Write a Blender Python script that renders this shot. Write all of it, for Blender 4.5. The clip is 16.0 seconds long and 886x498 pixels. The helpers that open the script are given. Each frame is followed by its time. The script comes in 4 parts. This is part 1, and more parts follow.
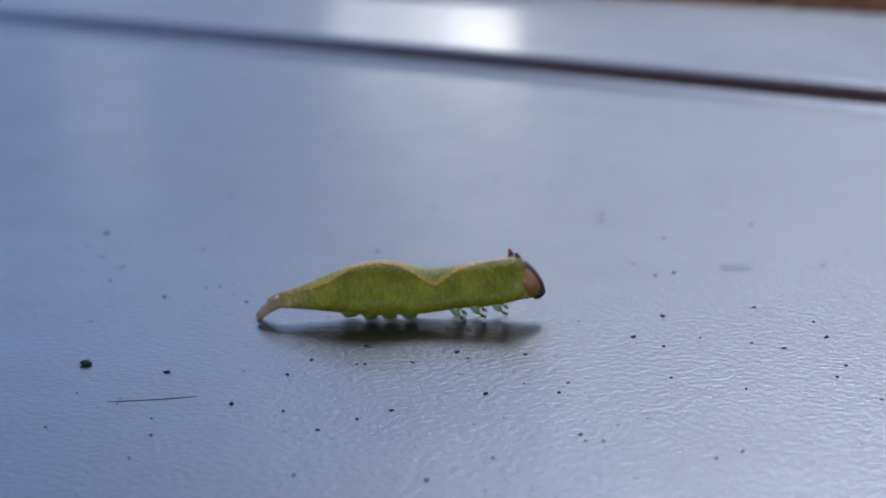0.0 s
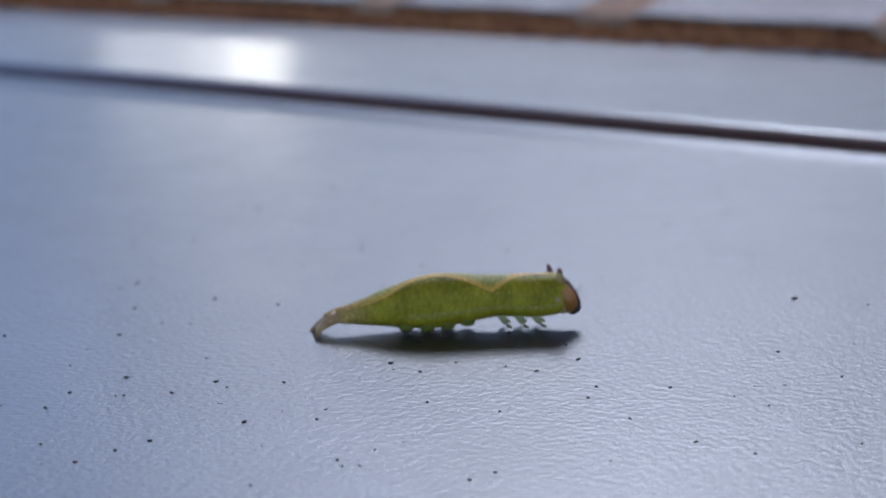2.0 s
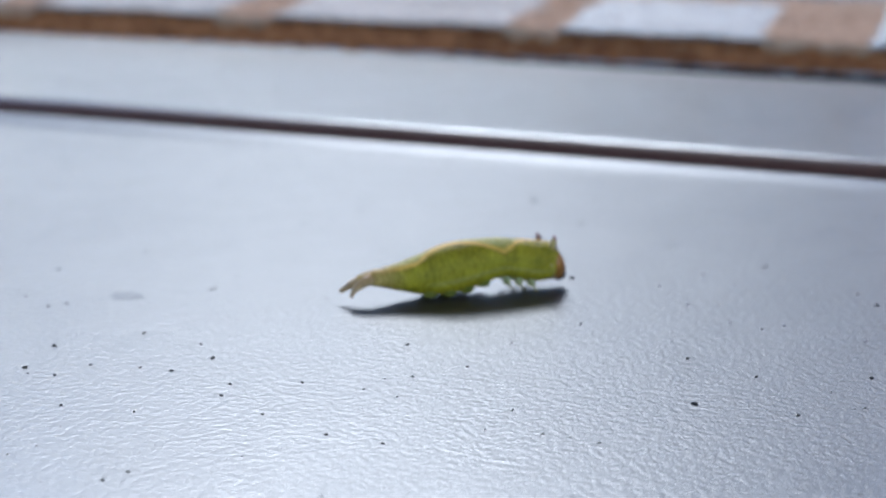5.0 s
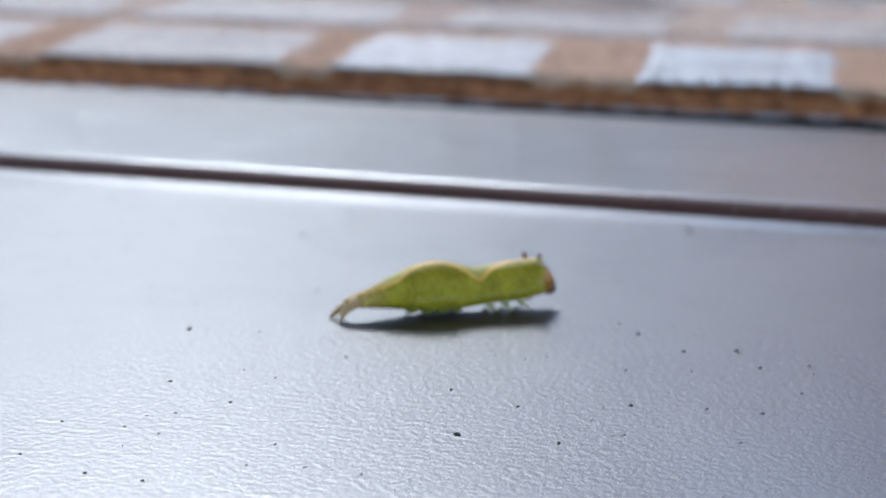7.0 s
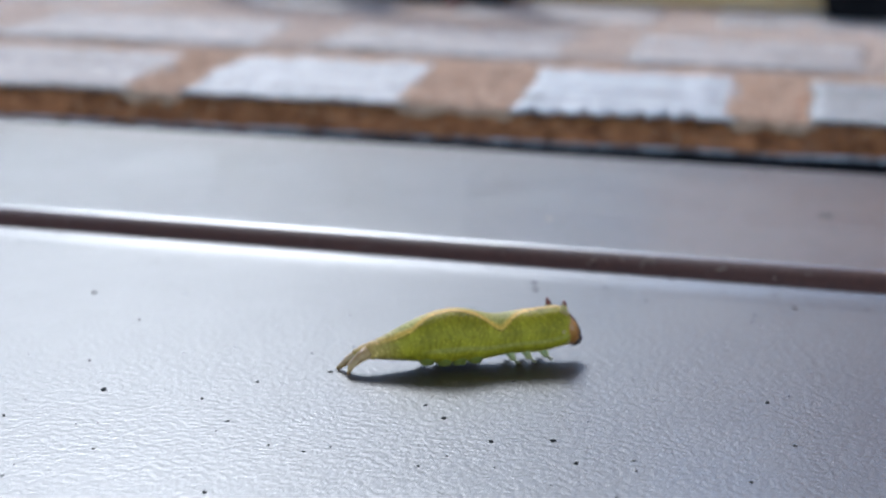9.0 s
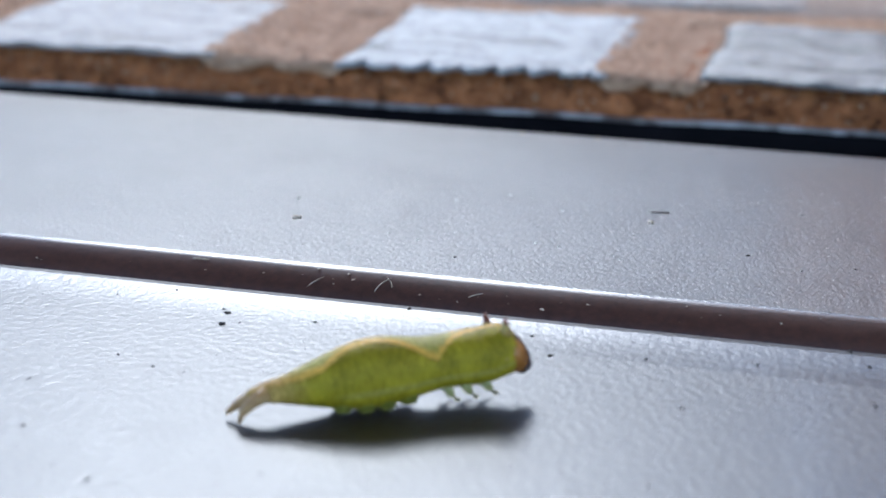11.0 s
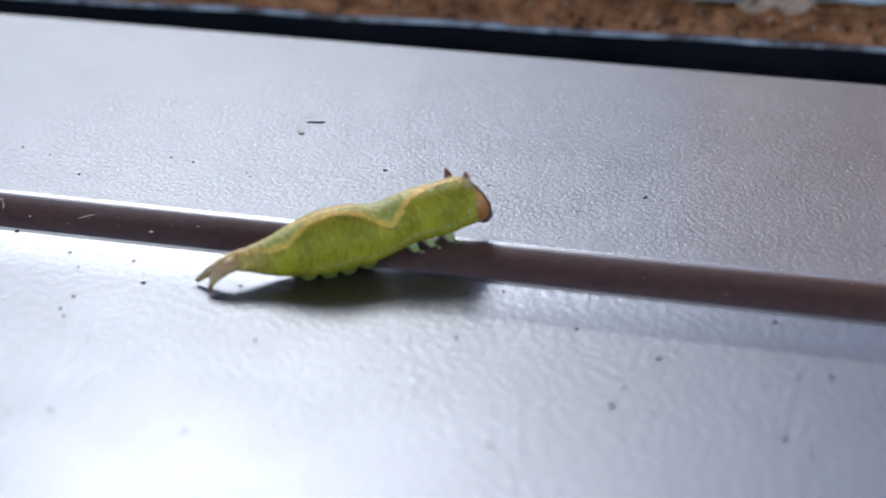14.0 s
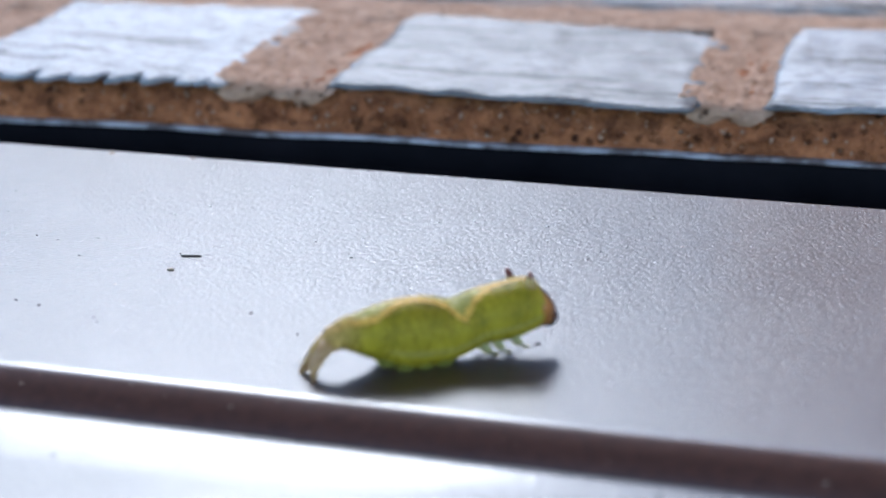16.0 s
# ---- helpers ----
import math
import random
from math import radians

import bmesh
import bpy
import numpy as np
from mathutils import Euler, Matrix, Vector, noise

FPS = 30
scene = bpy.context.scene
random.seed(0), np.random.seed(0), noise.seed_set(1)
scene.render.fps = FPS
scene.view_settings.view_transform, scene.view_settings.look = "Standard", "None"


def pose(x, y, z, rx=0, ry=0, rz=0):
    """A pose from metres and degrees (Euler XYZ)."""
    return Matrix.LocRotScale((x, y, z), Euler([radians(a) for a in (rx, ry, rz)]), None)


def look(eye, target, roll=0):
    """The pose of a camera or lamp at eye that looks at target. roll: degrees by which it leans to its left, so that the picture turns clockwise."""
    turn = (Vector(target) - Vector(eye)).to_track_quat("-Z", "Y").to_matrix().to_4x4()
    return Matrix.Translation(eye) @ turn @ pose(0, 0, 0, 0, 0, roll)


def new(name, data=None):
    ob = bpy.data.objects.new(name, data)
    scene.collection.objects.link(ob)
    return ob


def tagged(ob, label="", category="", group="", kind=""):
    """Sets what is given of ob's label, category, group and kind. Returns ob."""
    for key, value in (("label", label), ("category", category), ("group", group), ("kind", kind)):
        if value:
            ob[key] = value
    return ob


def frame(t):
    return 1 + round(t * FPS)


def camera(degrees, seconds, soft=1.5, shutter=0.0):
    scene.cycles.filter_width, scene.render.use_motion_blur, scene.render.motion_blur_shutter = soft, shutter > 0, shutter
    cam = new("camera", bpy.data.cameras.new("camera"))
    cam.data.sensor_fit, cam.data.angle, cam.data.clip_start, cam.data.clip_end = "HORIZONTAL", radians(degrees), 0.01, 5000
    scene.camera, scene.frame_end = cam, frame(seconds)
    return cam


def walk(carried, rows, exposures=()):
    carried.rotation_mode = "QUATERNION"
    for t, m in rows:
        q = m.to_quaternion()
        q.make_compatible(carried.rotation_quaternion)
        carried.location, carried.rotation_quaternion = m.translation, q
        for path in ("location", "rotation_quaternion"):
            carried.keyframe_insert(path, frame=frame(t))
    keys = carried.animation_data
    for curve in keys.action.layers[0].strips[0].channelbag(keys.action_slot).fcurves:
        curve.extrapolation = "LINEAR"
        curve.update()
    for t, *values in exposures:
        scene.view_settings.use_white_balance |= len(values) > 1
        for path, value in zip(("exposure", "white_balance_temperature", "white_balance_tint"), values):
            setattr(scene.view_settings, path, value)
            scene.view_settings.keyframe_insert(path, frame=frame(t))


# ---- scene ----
cam = camera(24.0, 16.0, soft=1.6)
cam.data.dof.use_dof = True
cam.data.dof.focus_distance = 0.294
cam.data.dof.aperture_fstop = 20.0

# seconds, eye x y z (metres), yaw, pitch, roll (degrees)
PATH = [
    (0.0, 0.1616, -0.4157, 0.0959, 36.13, -15.65, -2.11),
    (0.5, 0.1622, -0.4164, 0.0957, 35.43, -15.33, -2.00),
    (1.0, 0.1640, -0.4168, 0.0962, 34.04, -14.91, -1.85),
    (1.5, 0.1648, -0.4168, 0.0963, 31.87, -14.80, -1.62),
    (2.0, 0.1663, -0.4175, 0.0967, 29.76, -15.00, -1.29),
    (2.5, 0.1668, -0.4172, 0.0965, 28.41, -14.82, -1.10),
    (3.0, 0.1679, -0.4184, 0.0972, 27.42, -14.59, -1.00),
    (3.5, 0.1692, -0.4172, 0.0973, 25.56, -14.53, -0.79),
    (4.0, 0.1704, -0.4176, 0.0971, 23.51, -15.55, -0.52),
    (4.5, 0.1712, -0.4187, 0.0975, 21.61, -15.84, -0.19),
    (5.0, 0.1730, -0.4211, 0.0983, 20.15, -15.13, -0.07),
    (5.2, 0.1733, -0.4216, 0.0988, 19.30, -14.45, 0.01),
    (7.3, 0.1775, -0.4202, 0.0973, 13.66, -14.05, 0.94),
    (7.5, 0.1783, -0.4208, 0.0977, 13.45, -14.06, 1.05),
    (8.0, 0.1847, -0.4176, 0.0980, 13.35, -13.07, 0.93),
    (8.5, 0.1866, -0.3990, 0.0981, 12.92, -12.67, 0.85),
    (9.0, 0.1930, -0.3666, 0.0955, 13.49, -13.85, 1.02),
    (9.5, 0.2009, -0.3318, 0.0957, 13.62, -14.52, 1.04),
    (9.7, 0.2068, -0.3157, 0.0951, 13.93, -14.68, 0.98),
    (11.8, 0.2408, -0.2522, 0.0896, 18.66, -17.58, -0.01),
    (12.0, 0.2417, -0.2508, 0.0898, 18.54, -17.69, 0.12),
    (12.5, 0.2501, -0.2510, 0.0913, 17.49, -17.36, 0.50),
    (13.0, 0.2548, -0.2508, 0.0930, 16.72, -17.27, 0.57),
    (13.5, 0.2597, -0.2494, 0.0925, 16.32, -18.62, 0.56),
    (14.0, 0.2724, -0.2388, 0.0966, 15.38, -20.55, 0.55),
    (14.5, 0.2859, -0.2255, 0.0934, 15.42, -20.96, 0.37),
    (15.0, 0.2848, -0.2168, 0.0931, 17.54, -20.05, -0.06),
    (15.5, 0.2845, -0.2059, 0.0930, 18.26, -19.52, -0.53),
    (16.0, 0.2885, -0.1980, 0.0919, 17.78, -18.06, -0.73),
]


def aim(x, y, z, yaw, pitch, roll):
    a, b = radians(yaw), radians(pitch)
    way = Vector((-math.sin(a) * math.cos(b), math.cos(a) * math.cos(b), math.sin(b)))
    eye = Vector((x, y, z))
    return look(eye, eye + way, roll)


# seconds, stops, kelvin
TAKE = [(0.0, 0.82, 5300), (1.5, 0.82, 5350), (2.5, 1.02, 5400), (3.0, 1.28, 5500), (3.5, 1.38, 5550), (5.0, 1.48, 5600), (7.5, 1.65, 5800), (8.5, 1.62, 5850), (9.5, 1.65, 5700), (12.0, 1.58, 5650), (14.0, 1.66, 5700), (15.0, 1.93, 5700), (15.5, 2.05, 5650), (16.0, 1.74, 5600)]
EXPOSURES = [(t, s, k, 15 if t < 5 else 8 if t < 13 else 10) for t, s, k in TAKE]
walk(cam, [(r[0], aim(*r[1:])) for r in PATH], EXPOSURES)

# ---- world and sun: a bright hazy sky over a yard ----
SUN_AZ, SUN_EL = 23.5, 38.0  # degrees left of +y, above the horizon
world = bpy.data.worlds.new("sky")
scene.world = world
world.use_nodes = True
wn = world.node_tree
sky = wn.nodes.new("ShaderNodeTexSky")
sky.sky_type = "NISHITA"
sky.sun_disc = False
sky.sun_elevation = radians(SUN_EL)
sky.sun_rotation = radians(-SUN_AZ)
sky.air_density, sky.dust_density, sky.ozone_density = 1.0, 0.4, 1.5
wn.nodes["Background"].inputs["Strength"].default_value = 0.15
wn.links.new(sky.outputs["Color"], wn.nodes["Background"].inputs["Color"])

sun_data = bpy.data.lights.new("sun", "SUN")
sun_data.energy, sun_data.angle, sun_data.color = 0.95, radians(17), (1.0, 0.98, 0.94)
sun = new("sun", sun_data)
sa, se = radians(SUN_AZ), radians(SUN_EL)
sun.matrix_world = look(Vector((-math.sin(sa) * math.cos(se), math.cos(sa) * math.cos(se), math.sin(se))) * 6, (0, 0, 0))


# ---- materials ----
def material(name, base=(0.5, 0.5, 0.5), rough=0.5, metal=0.0, ior=1.5):
    m = bpy.data.materials.new(name)
    m.use_nodes = True
    b = m.node_tree.nodes["Principled BSDF"]
    b.inputs["Base Color"].default_value = (*base, 1)
    b.inputs["Roughness"].default_value = rough
    b.inputs["Metallic"].default_value = metal
    b.inputs["IOR"].default_value = ior
    return m, m.node_tree, b


def add(nt, kind, **values):
    n = nt.nodes.new(kind)
    for k, v in values.items():
        n.inputs[k].default_value = v
    return n


def noise_of(nt, scale, detail=3.0, rough=0.6, stretch=None, coord="Object"):
    tc = nt.nodes.new("ShaderNodeTexCoord")
    n = add(nt, "ShaderNodeTexNoise", Scale=scale, Detail=detail, Roughness=rough)
    if stretch:
        mp = add(nt, "ShaderNodeMapping", Scale=stretch)
        nt.links.new(tc.outputs[coord], mp.inputs["Vector"])
        nt.links.new(mp.outputs["Vector"], n.inputs["Vector"])
    else:
        nt.links.new(tc.outputs[coord], n.inputs["Vector"])
    return n


def ramp_of(nt, source, stops):
    r = nt.nodes.new("ShaderNodeValToRGB")
    e = r.color_ramp.elements
    while len(e) < len(stops):
        e.new(0.5)
    for el, (p, c) in zip(e, stops):
        el.position = p
        el.color = (*c, 1) if len(c) == 3 else c
    nt.links.new(source, r.inputs["Fac"])
    return r


def bump_of(nt, b, source, strength, distance, before=None):
    bp = add(nt, "ShaderNodeBump", Strength=strength, Distance=distance)
    nt.links.new(source, bp.inputs["Height"])
    if before:
        nt.links.new(before.outputs["Normal"], bp.inputs["Normal"])
    nt.links.new(bp.outputs["Normal"], b.inputs["Normal"])
    return bp


def variegated(name, dark, light, scale, rough, bump=0.0, distance=0.001, detail=5.0, second=None, metal=0.0, ior=1.5, spread=0.2, coord="Object"):
    m, nt, b = material(name, light, rough, metal, ior)
    n = noise_of(nt, scale, detail, coord=coord)
    r = ramp_of(nt, n.outputs["Fac"], [(0.5 - spread, dark), (0.5 + spread, light)])
    nt.links.new(r.outputs["Color"], b.inputs["Base Color"])
    if bump:
        first = bump_of(nt, b, n.outputs["Fac"], bump, distance)
        if second:
            n2 = noise_of(nt, second, 3.0, coord=coord)
            bump_of(nt, b, n2.outputs["Fac"], bump, distance * scale / second, first)
    return m


def painted_metal(name, rough_low, rough_high, grain, size, coat, brown=(1.0, 1.0, 1.0), grain_way=(0.85, 0.85, 1.0)):
    """Dark bronze paint with an orange-peel grain, dusty in patches. brown multiplies the base tone, to paint in
    reflected light.
    """
    m, nt, b = material(name, (0.04, 0.034, 0.036), 0.3, 0.0, 1.55)
    big = noise_of(nt, 9.0, 2.0)
    dust = noise_of(nt, 650.0, 4.0, 0.7)
    tone = ramp_of(nt, dust.outputs["Fac"], [(0.3, (0.014 * brown[0], 0.009 * brown[1], 0.008 * brown[2])), (0.72, (0.026 * brown[0], 0.016 * brown[1], 0.013 * brown[2]))])
    nt.links.new(tone.outputs["Color"], b.inputs["Base Color"])
    cloud = noise_of(nt, 55.0, 5.0, 0.65)
    uneven = nt.nodes.new("ShaderNodeMath")
    uneven.operation = "MULTIPLY_ADD"
    uneven.inputs[1].default_value = 1.2
    nt.links.new(cloud.outputs["Fac"], uneven.inputs[0])
    nt.links.new(big.outputs["Fac"], uneven.inputs[2])
    half = nt.nodes.new("ShaderNodeMath")
    half.operation = "MULTIPLY"
    half.inputs[1].default_value = 0.455
    nt.links.new(uneven.outputs[0], half.inputs[0])
    rr = ramp_of(nt, half.outputs[0], [(0.30, (rough_low - 0.015,) * 3), (0.70, (rough_high + 0.03,) * 3)])
    nt.links.new(rr.outputs["Color"], b.inputs["Roughness"])
    peel = noise_of(nt, size, 2.0, 0.5, grain_way)
    fine = noise_of(nt, size * 2.7, 2.0, 0.5)
    first = bump_of(nt, b, peel.outputs["Fac"], grain, 0.5 / size)
    second = bump_of(nt, b, fine.outputs["Fac"], grain, 0.2 / size, first)
    b.inputs["Coat Weight"].default_value = coat
    b.inputs["Coat Roughness"].default_value = 0.12
    return m


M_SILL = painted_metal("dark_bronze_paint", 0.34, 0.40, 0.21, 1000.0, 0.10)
# upper panel: the sill's paint with reflected light added to its base colour
M_STEP = painted_metal("dark_bronze_paint_upper_lit", 0.30, 0.35, 0.42, 1850.0, 0.25, (2.4, 2.4, 2.4), (0.8, 0.8, 1.0))
# front edge: same paint, with a brown reflection put into its base colour
M_NOSE = painted_metal("edge_paint_brown_reflection", 0.27, 0.33, 0.05, 1500.0, 0.0, (3.6, 2.6, 2.3))
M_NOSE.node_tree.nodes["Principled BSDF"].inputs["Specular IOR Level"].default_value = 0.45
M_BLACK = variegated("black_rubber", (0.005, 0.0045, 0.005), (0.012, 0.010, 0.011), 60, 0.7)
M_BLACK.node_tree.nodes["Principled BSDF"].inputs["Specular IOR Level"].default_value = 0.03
M_BEAD = variegated("grey_sealant", (0.10, 0.075, 0.065), (0.46, 0.43, 0.42), 160, 0.45, 0.3, 0.0006, spread=0.1)
M_EARTH = variegated("paving_slab", (0.30, 0.27, 0.24), (0.46, 0.42, 0.38), 6, 0.8, 0.4, 0.004)
M_PLASTER = variegated("brown_plaster", (0.56, 0.23, 0.10), (0.70, 0.33, 0.17), 3, 0.85, 0.3, 0.003)
M_SOFFIT = variegated("brown_canvas", (0.17, 0.082, 0.050), (0.23, 0.122, 0.078), 5, 0.8, 0.3, 0.002)


def let_light_through(m, color, share):
    """Cloth: part of the light passes through it, scattered."""
    nt = m.node_tree
    out = nt.nodes["Material Output"]
    thin = nt.nodes.new("ShaderNodeBsdfTranslucent")
    thin.inputs["Color"].default_value = (*color, 1)
    mx = nt.nodes.new("ShaderNodeMixShader")
    mx.inputs[0].default_value = share
    nt.links.new(nt.nodes["Principled BSDF"].outputs[0], mx.inputs[1])
    nt.links.new(thin.outputs[0], mx.inputs[2])
    nt.links.new(mx.outputs[0], out.inputs["Surface"])


let_light_through(M_SOFFIT, (0.40, 0.19, 0.11), 0.12)
M_FLAP = variegated("orange_canvas", (0.56, 0.27, 0.12), (0.68, 0.36, 0.17), 5, 0.8, 0.3, 0.002)
let_light_through(M_FLAP, (0.92, 0.42, 0.16), 0.80)
M_BEIGE = variegated("beige_board", (0.44, 0.262, 0.105), (0.60, 0.385, 0.185), 25, 0.7, 0.2, 0.001)
M_PALE = variegated("pale_far_block", (0.20, 0.20, 0.21), (0.30, 0.30, 0.31), 0.6, 0.8)
M_WHITE = variegated("white_far_block", (0.30, 0.30, 0.31), (0.42, 0.42, 0.43), 0.6, 0.8)
M_CRUMB = variegated("dark_crumb", (0.008, 0.007, 0.006), (0.035, 0.028, 0.022), 900, 0.8)
M_STRAW = variegated("straw_fibre", (0.30, 0.22, 0.14), (0.52, 0.42, 0.32), 900, 0.6)
M_RED = variegated("red_plastic", (0.30, 0.015, 0.02), (0.45, 0.03, 0.03), 90, 0.4)
M_ORANGE = variegated("dull_orange_plastic", (0.26, 0.08, 0.03), (0.38, 0.14, 0.06), 90, 0.5)
M_GREEN = variegated("grey_green_plastic", (0.14, 0.18, 0.13), (0.22, 0.26, 0.19), 90, 0.5)


def stone_material(name, dark, light, rough):
    """Split slate: pale cleft faces, darker bedding streaks and small chips."""
    m, nt, b = material(name, light, rough, 0.0, 1.5)
    big = noise_of(nt, 45.0, 6.0, 0.65, (0.5, 1.6, 1.0))
    inf = nt.nodes.new("ShaderNodeObjectInfo")
    mix = nt.nodes.new("ShaderNodeMath")
    mix.operation = "MULTIPLY_ADD"
    mix.inputs[1].default_value, mix.inputs[2].default_value = 0.26, -0.13
    nt.links.new(inf.outputs["Random"], mix.inputs[0])
    sm = nt.nodes.new("ShaderNodeMath")
    nt.links.new(big.outputs["Fac"], sm.inputs[0])
    nt.links.new(mix.outputs[0], sm.inputs[1])
    r = ramp_of(nt, sm.outputs[0], [(0.22, dark), (0.48, tuple(0.55 * l + 0.45 * d for l, d in zip(light, dark))), (0.78, light)])
    streak = noise_of(nt, 130.0, 5.0, 0.65, (0.14, 1.3, 1.0))
    cut = ramp_of(nt, streak.outputs["Fac"], [(0.37, (0.22, 0.21, 0.20)), (0.43, (1, 1, 1))])
    mul = nt.nodes.new("ShaderNodeMix")
    mul.data_type, mul.blend_type = "RGBA", "MULTIPLY"
    mul.inputs[0].default_value = 1.0
    nt.links.new(r.outputs["Color"], mul.inputs[6])
    nt.links.new(cut.outputs["Color"], mul.inputs[7])
    grain = noise_of(nt, 420.0, 5.0, 0.65, (0.6, 1.1, 1.0))
    mottle = ramp_of(nt, grain.outputs["Fac"], [(0.34, (0.45, 0.44, 0.44)), (0.54, (1, 1, 1))])
    mul2 = nt.nodes.new("ShaderNodeMix")
    mul2.data_type, mul2.blend_type = "RGBA", "MULTIPLY"
    mul2.inputs[0].default_value = 1.0
    nt.links.new(mul.outputs[2], mul2.inputs[6])
    nt.links.new(mottle.outputs["Color"], mul2.inputs[7])
    nt.links.new(mul2.outputs[2], b.inputs["Base Color"])
    first = bump_of(nt, b, grain.outputs["Fac"], 0.8, 0.0009)
    second = bump_of(nt, b, big.outputs["Fac"], 0.35, 0.002, first)
    bump_of(nt, b, cut.outputs["Color"], 0.5, 0.0006, second)
    b.inputs["Specular IOR Level"].default_value = 0.4
    return m


M_STONE = stone_material("split_slate", (0.17, 0.166, 0.165), (0.40, 0.395, 0.395), 0.5)
M_GREY = stone_material("grey_split_slate", (0.125, 0.114, 0.106), (0.32, 0.296, 0.278), 0.5)
M_ROSE = stone_material("pale_rose_stone", (0.20, 0.178, 0.168), (0.42, 0.382, 0.362), 0.55)
M_CREAM = stone_material("cream_split_stone", (0.29, 0.232, 0.198), (0.50, 0.425, 0.372), 0.65)
M_CREAM.node_tree.nodes["Principled BSDF"].inputs["Specular IOR Level"].default_value = 0.2


def pitted(name, dark, light, scale):
    """Sandy mortar with open pits; the shade inside them is put into the colour."""
    m, nt, b = material(name, light, 0.88)
    b.inputs["Specular IOR Level"].default_value = 0.2
    n = noise_of(nt, scale, 8.0, 0.7)
    r = ramp_of(nt, n.outputs["Fac"], [(0.32, dark), (0.66, light)])
    tc = nt.nodes.new("ShaderNodeTexCoord")
    vor = add(nt, "ShaderNodeTexVoronoi", Scale=scale * 1.5, Randomness=1.0)
    nt.links.new(tc.outputs["Object"], vor.inputs["Vector"])
    pit = ramp_of(nt, vor.outputs["Distance"], [(0.10, (0.16, 0.13, 0.11)), (0.30, (1, 1, 1))])
    patch = noise_of(nt, scale * 0.35, 2.0)
    gate = ramp_of(nt, patch.outputs["Fac"], [(0.42, (0, 0, 0)), (0.60, (1, 1, 1))])
    mul = nt.nodes.new("ShaderNodeMix")
    mul.data_type, mul.blend_type = "RGBA", "MULTIPLY"
    nt.links.new(gate.outputs["Color"], mul.inputs[0])
    nt.links.new(r.outputs["Color"], mul.inputs[6])
    nt.links.new(pit.outputs["Color"], mul.inputs[7])
    nt.links.new(mul.outputs[2], b.inputs["Base Color"])
    first = bump_of(nt, b, n.outputs["Fac"], 0.8, 0.0018)
    bump_of(nt, b, pit.outputs["Color"], 0.9, 0.0012, first)
    return m


M_MORTAR = pitted("brown_mortar", (0.10, 0.030, 0.011), (0.54, 0.205, 0.078), 260)
M_SAND = pitted("pale_sandy_mortar", (0.38, 0.27, 0.20), (0.58, 0.43, 0.335), 360)
M_GROUT = pitted("pale_brown_mortar", (0.31, 0.172, 0.100), (0.58, 0.375, 0.245), 300)


# ---- mesh helpers ----
def mesh_from(bm, name, mat, smooth=True):
    me = bpy.data.meshes.new(name)
    bmesh.ops.recalc_face_normals(bm, faces=bm.faces)
    bm.to_mesh(me)
    bm.free()
    me.materials.append(mat)
    if smooth:
        for p in me.polygons:
            p.use_smooth = True
    return me


def part(name, bm, mat, parent=None, label="", smooth=True):
    ob = new(name, mesh_from(bm, name, mat, smooth))
    if parent:
        ob.parent = parent
    if label:
        ob["label"] = label
    return ob


def box(x0, x1, y0, y1, z0, z1, bevel=0.0):
    bm = bmesh.new()
    bmesh.ops.create_cube(bm, size=1, matrix=Matrix.LocRotScale(((x0 + x1) / 2, (y0 + y1) / 2, (z0 + z1) / 2), None, (x1 - x0, y1 - y0, z1 - z0)))
    if bevel:
        bmesh.ops.bevel(bm, geom=bm.edges[:], offset=bevel, segments=2, affect="EDGES")
    return bm


def loft(rings, closed=True, caps=True):
    """A skin over rings of points, each ring the same number of points."""
    bm = bmesh.new()
    vs = [[bm.verts.new(p) for p in ring] for ring in rings]
    n = len(vs[0])
    for a, b in zip(vs, vs[1:]):
        for i in range(n if closed else n - 1):
            j = (i + 1) % n
            bm.faces.new((a[i], a[j], b[j], b[i]))
    if caps:
        bm.faces.new(vs[0][::-1])
        bm.faces.new(vs[-1])
    return bm


def limb(points, radii, sides=10):
    """A tapered round limb along points."""
    rings = []
    pts = [Vector(p) for p in points]
    for i, (p, r) in enumerate(zip(pts, radii)):
        way = (pts[min(i + 1, len(pts) - 1)] - pts[max(i - 1, 0)]).normalized()
        side = way.orthogonal().normalized()
        up = way.cross(side)
        rings.append([p + r * (math.cos(2 * math.pi * k / sides) * side + math.sin(2 * math.pi * k / sides) * up) for k in range(sides)])
    return loft(rings)


# ---- the sill: lower panel, sloping step, upper panel, dark gap ----
FOOT_Y = -0.0009                     # foot of the sloping step
STEP_Y, STEP_Z = 0.0052, 0.0033      # the step's top edge
BACK_Y, BACK_Z = 0.1017, 0.0015      # back edge of the upper panel
GAP_Y, GAP_K = 0.1124, 0.066         # foot of the masonry: y = GAP_Y + GAP_K * x
STONE_Z = 0.0088                     # top of the stones


def ground_z(y):
    if y < FOOT_Y:
        return 0.0006 * max(0.0, 1 + (y - FOOT_Y) / 0.011) ** 2.5
    if y < STEP_Y:
        return 0.0006 + (y - FOOT_Y) / (STEP_Y - FOOT_Y) * (STEP_Z - 0.0006)
    return STEP_Z + (y - STEP_Y) * (BACK_Z - STEP_Z) / (BACK_Y - STEP_Y)


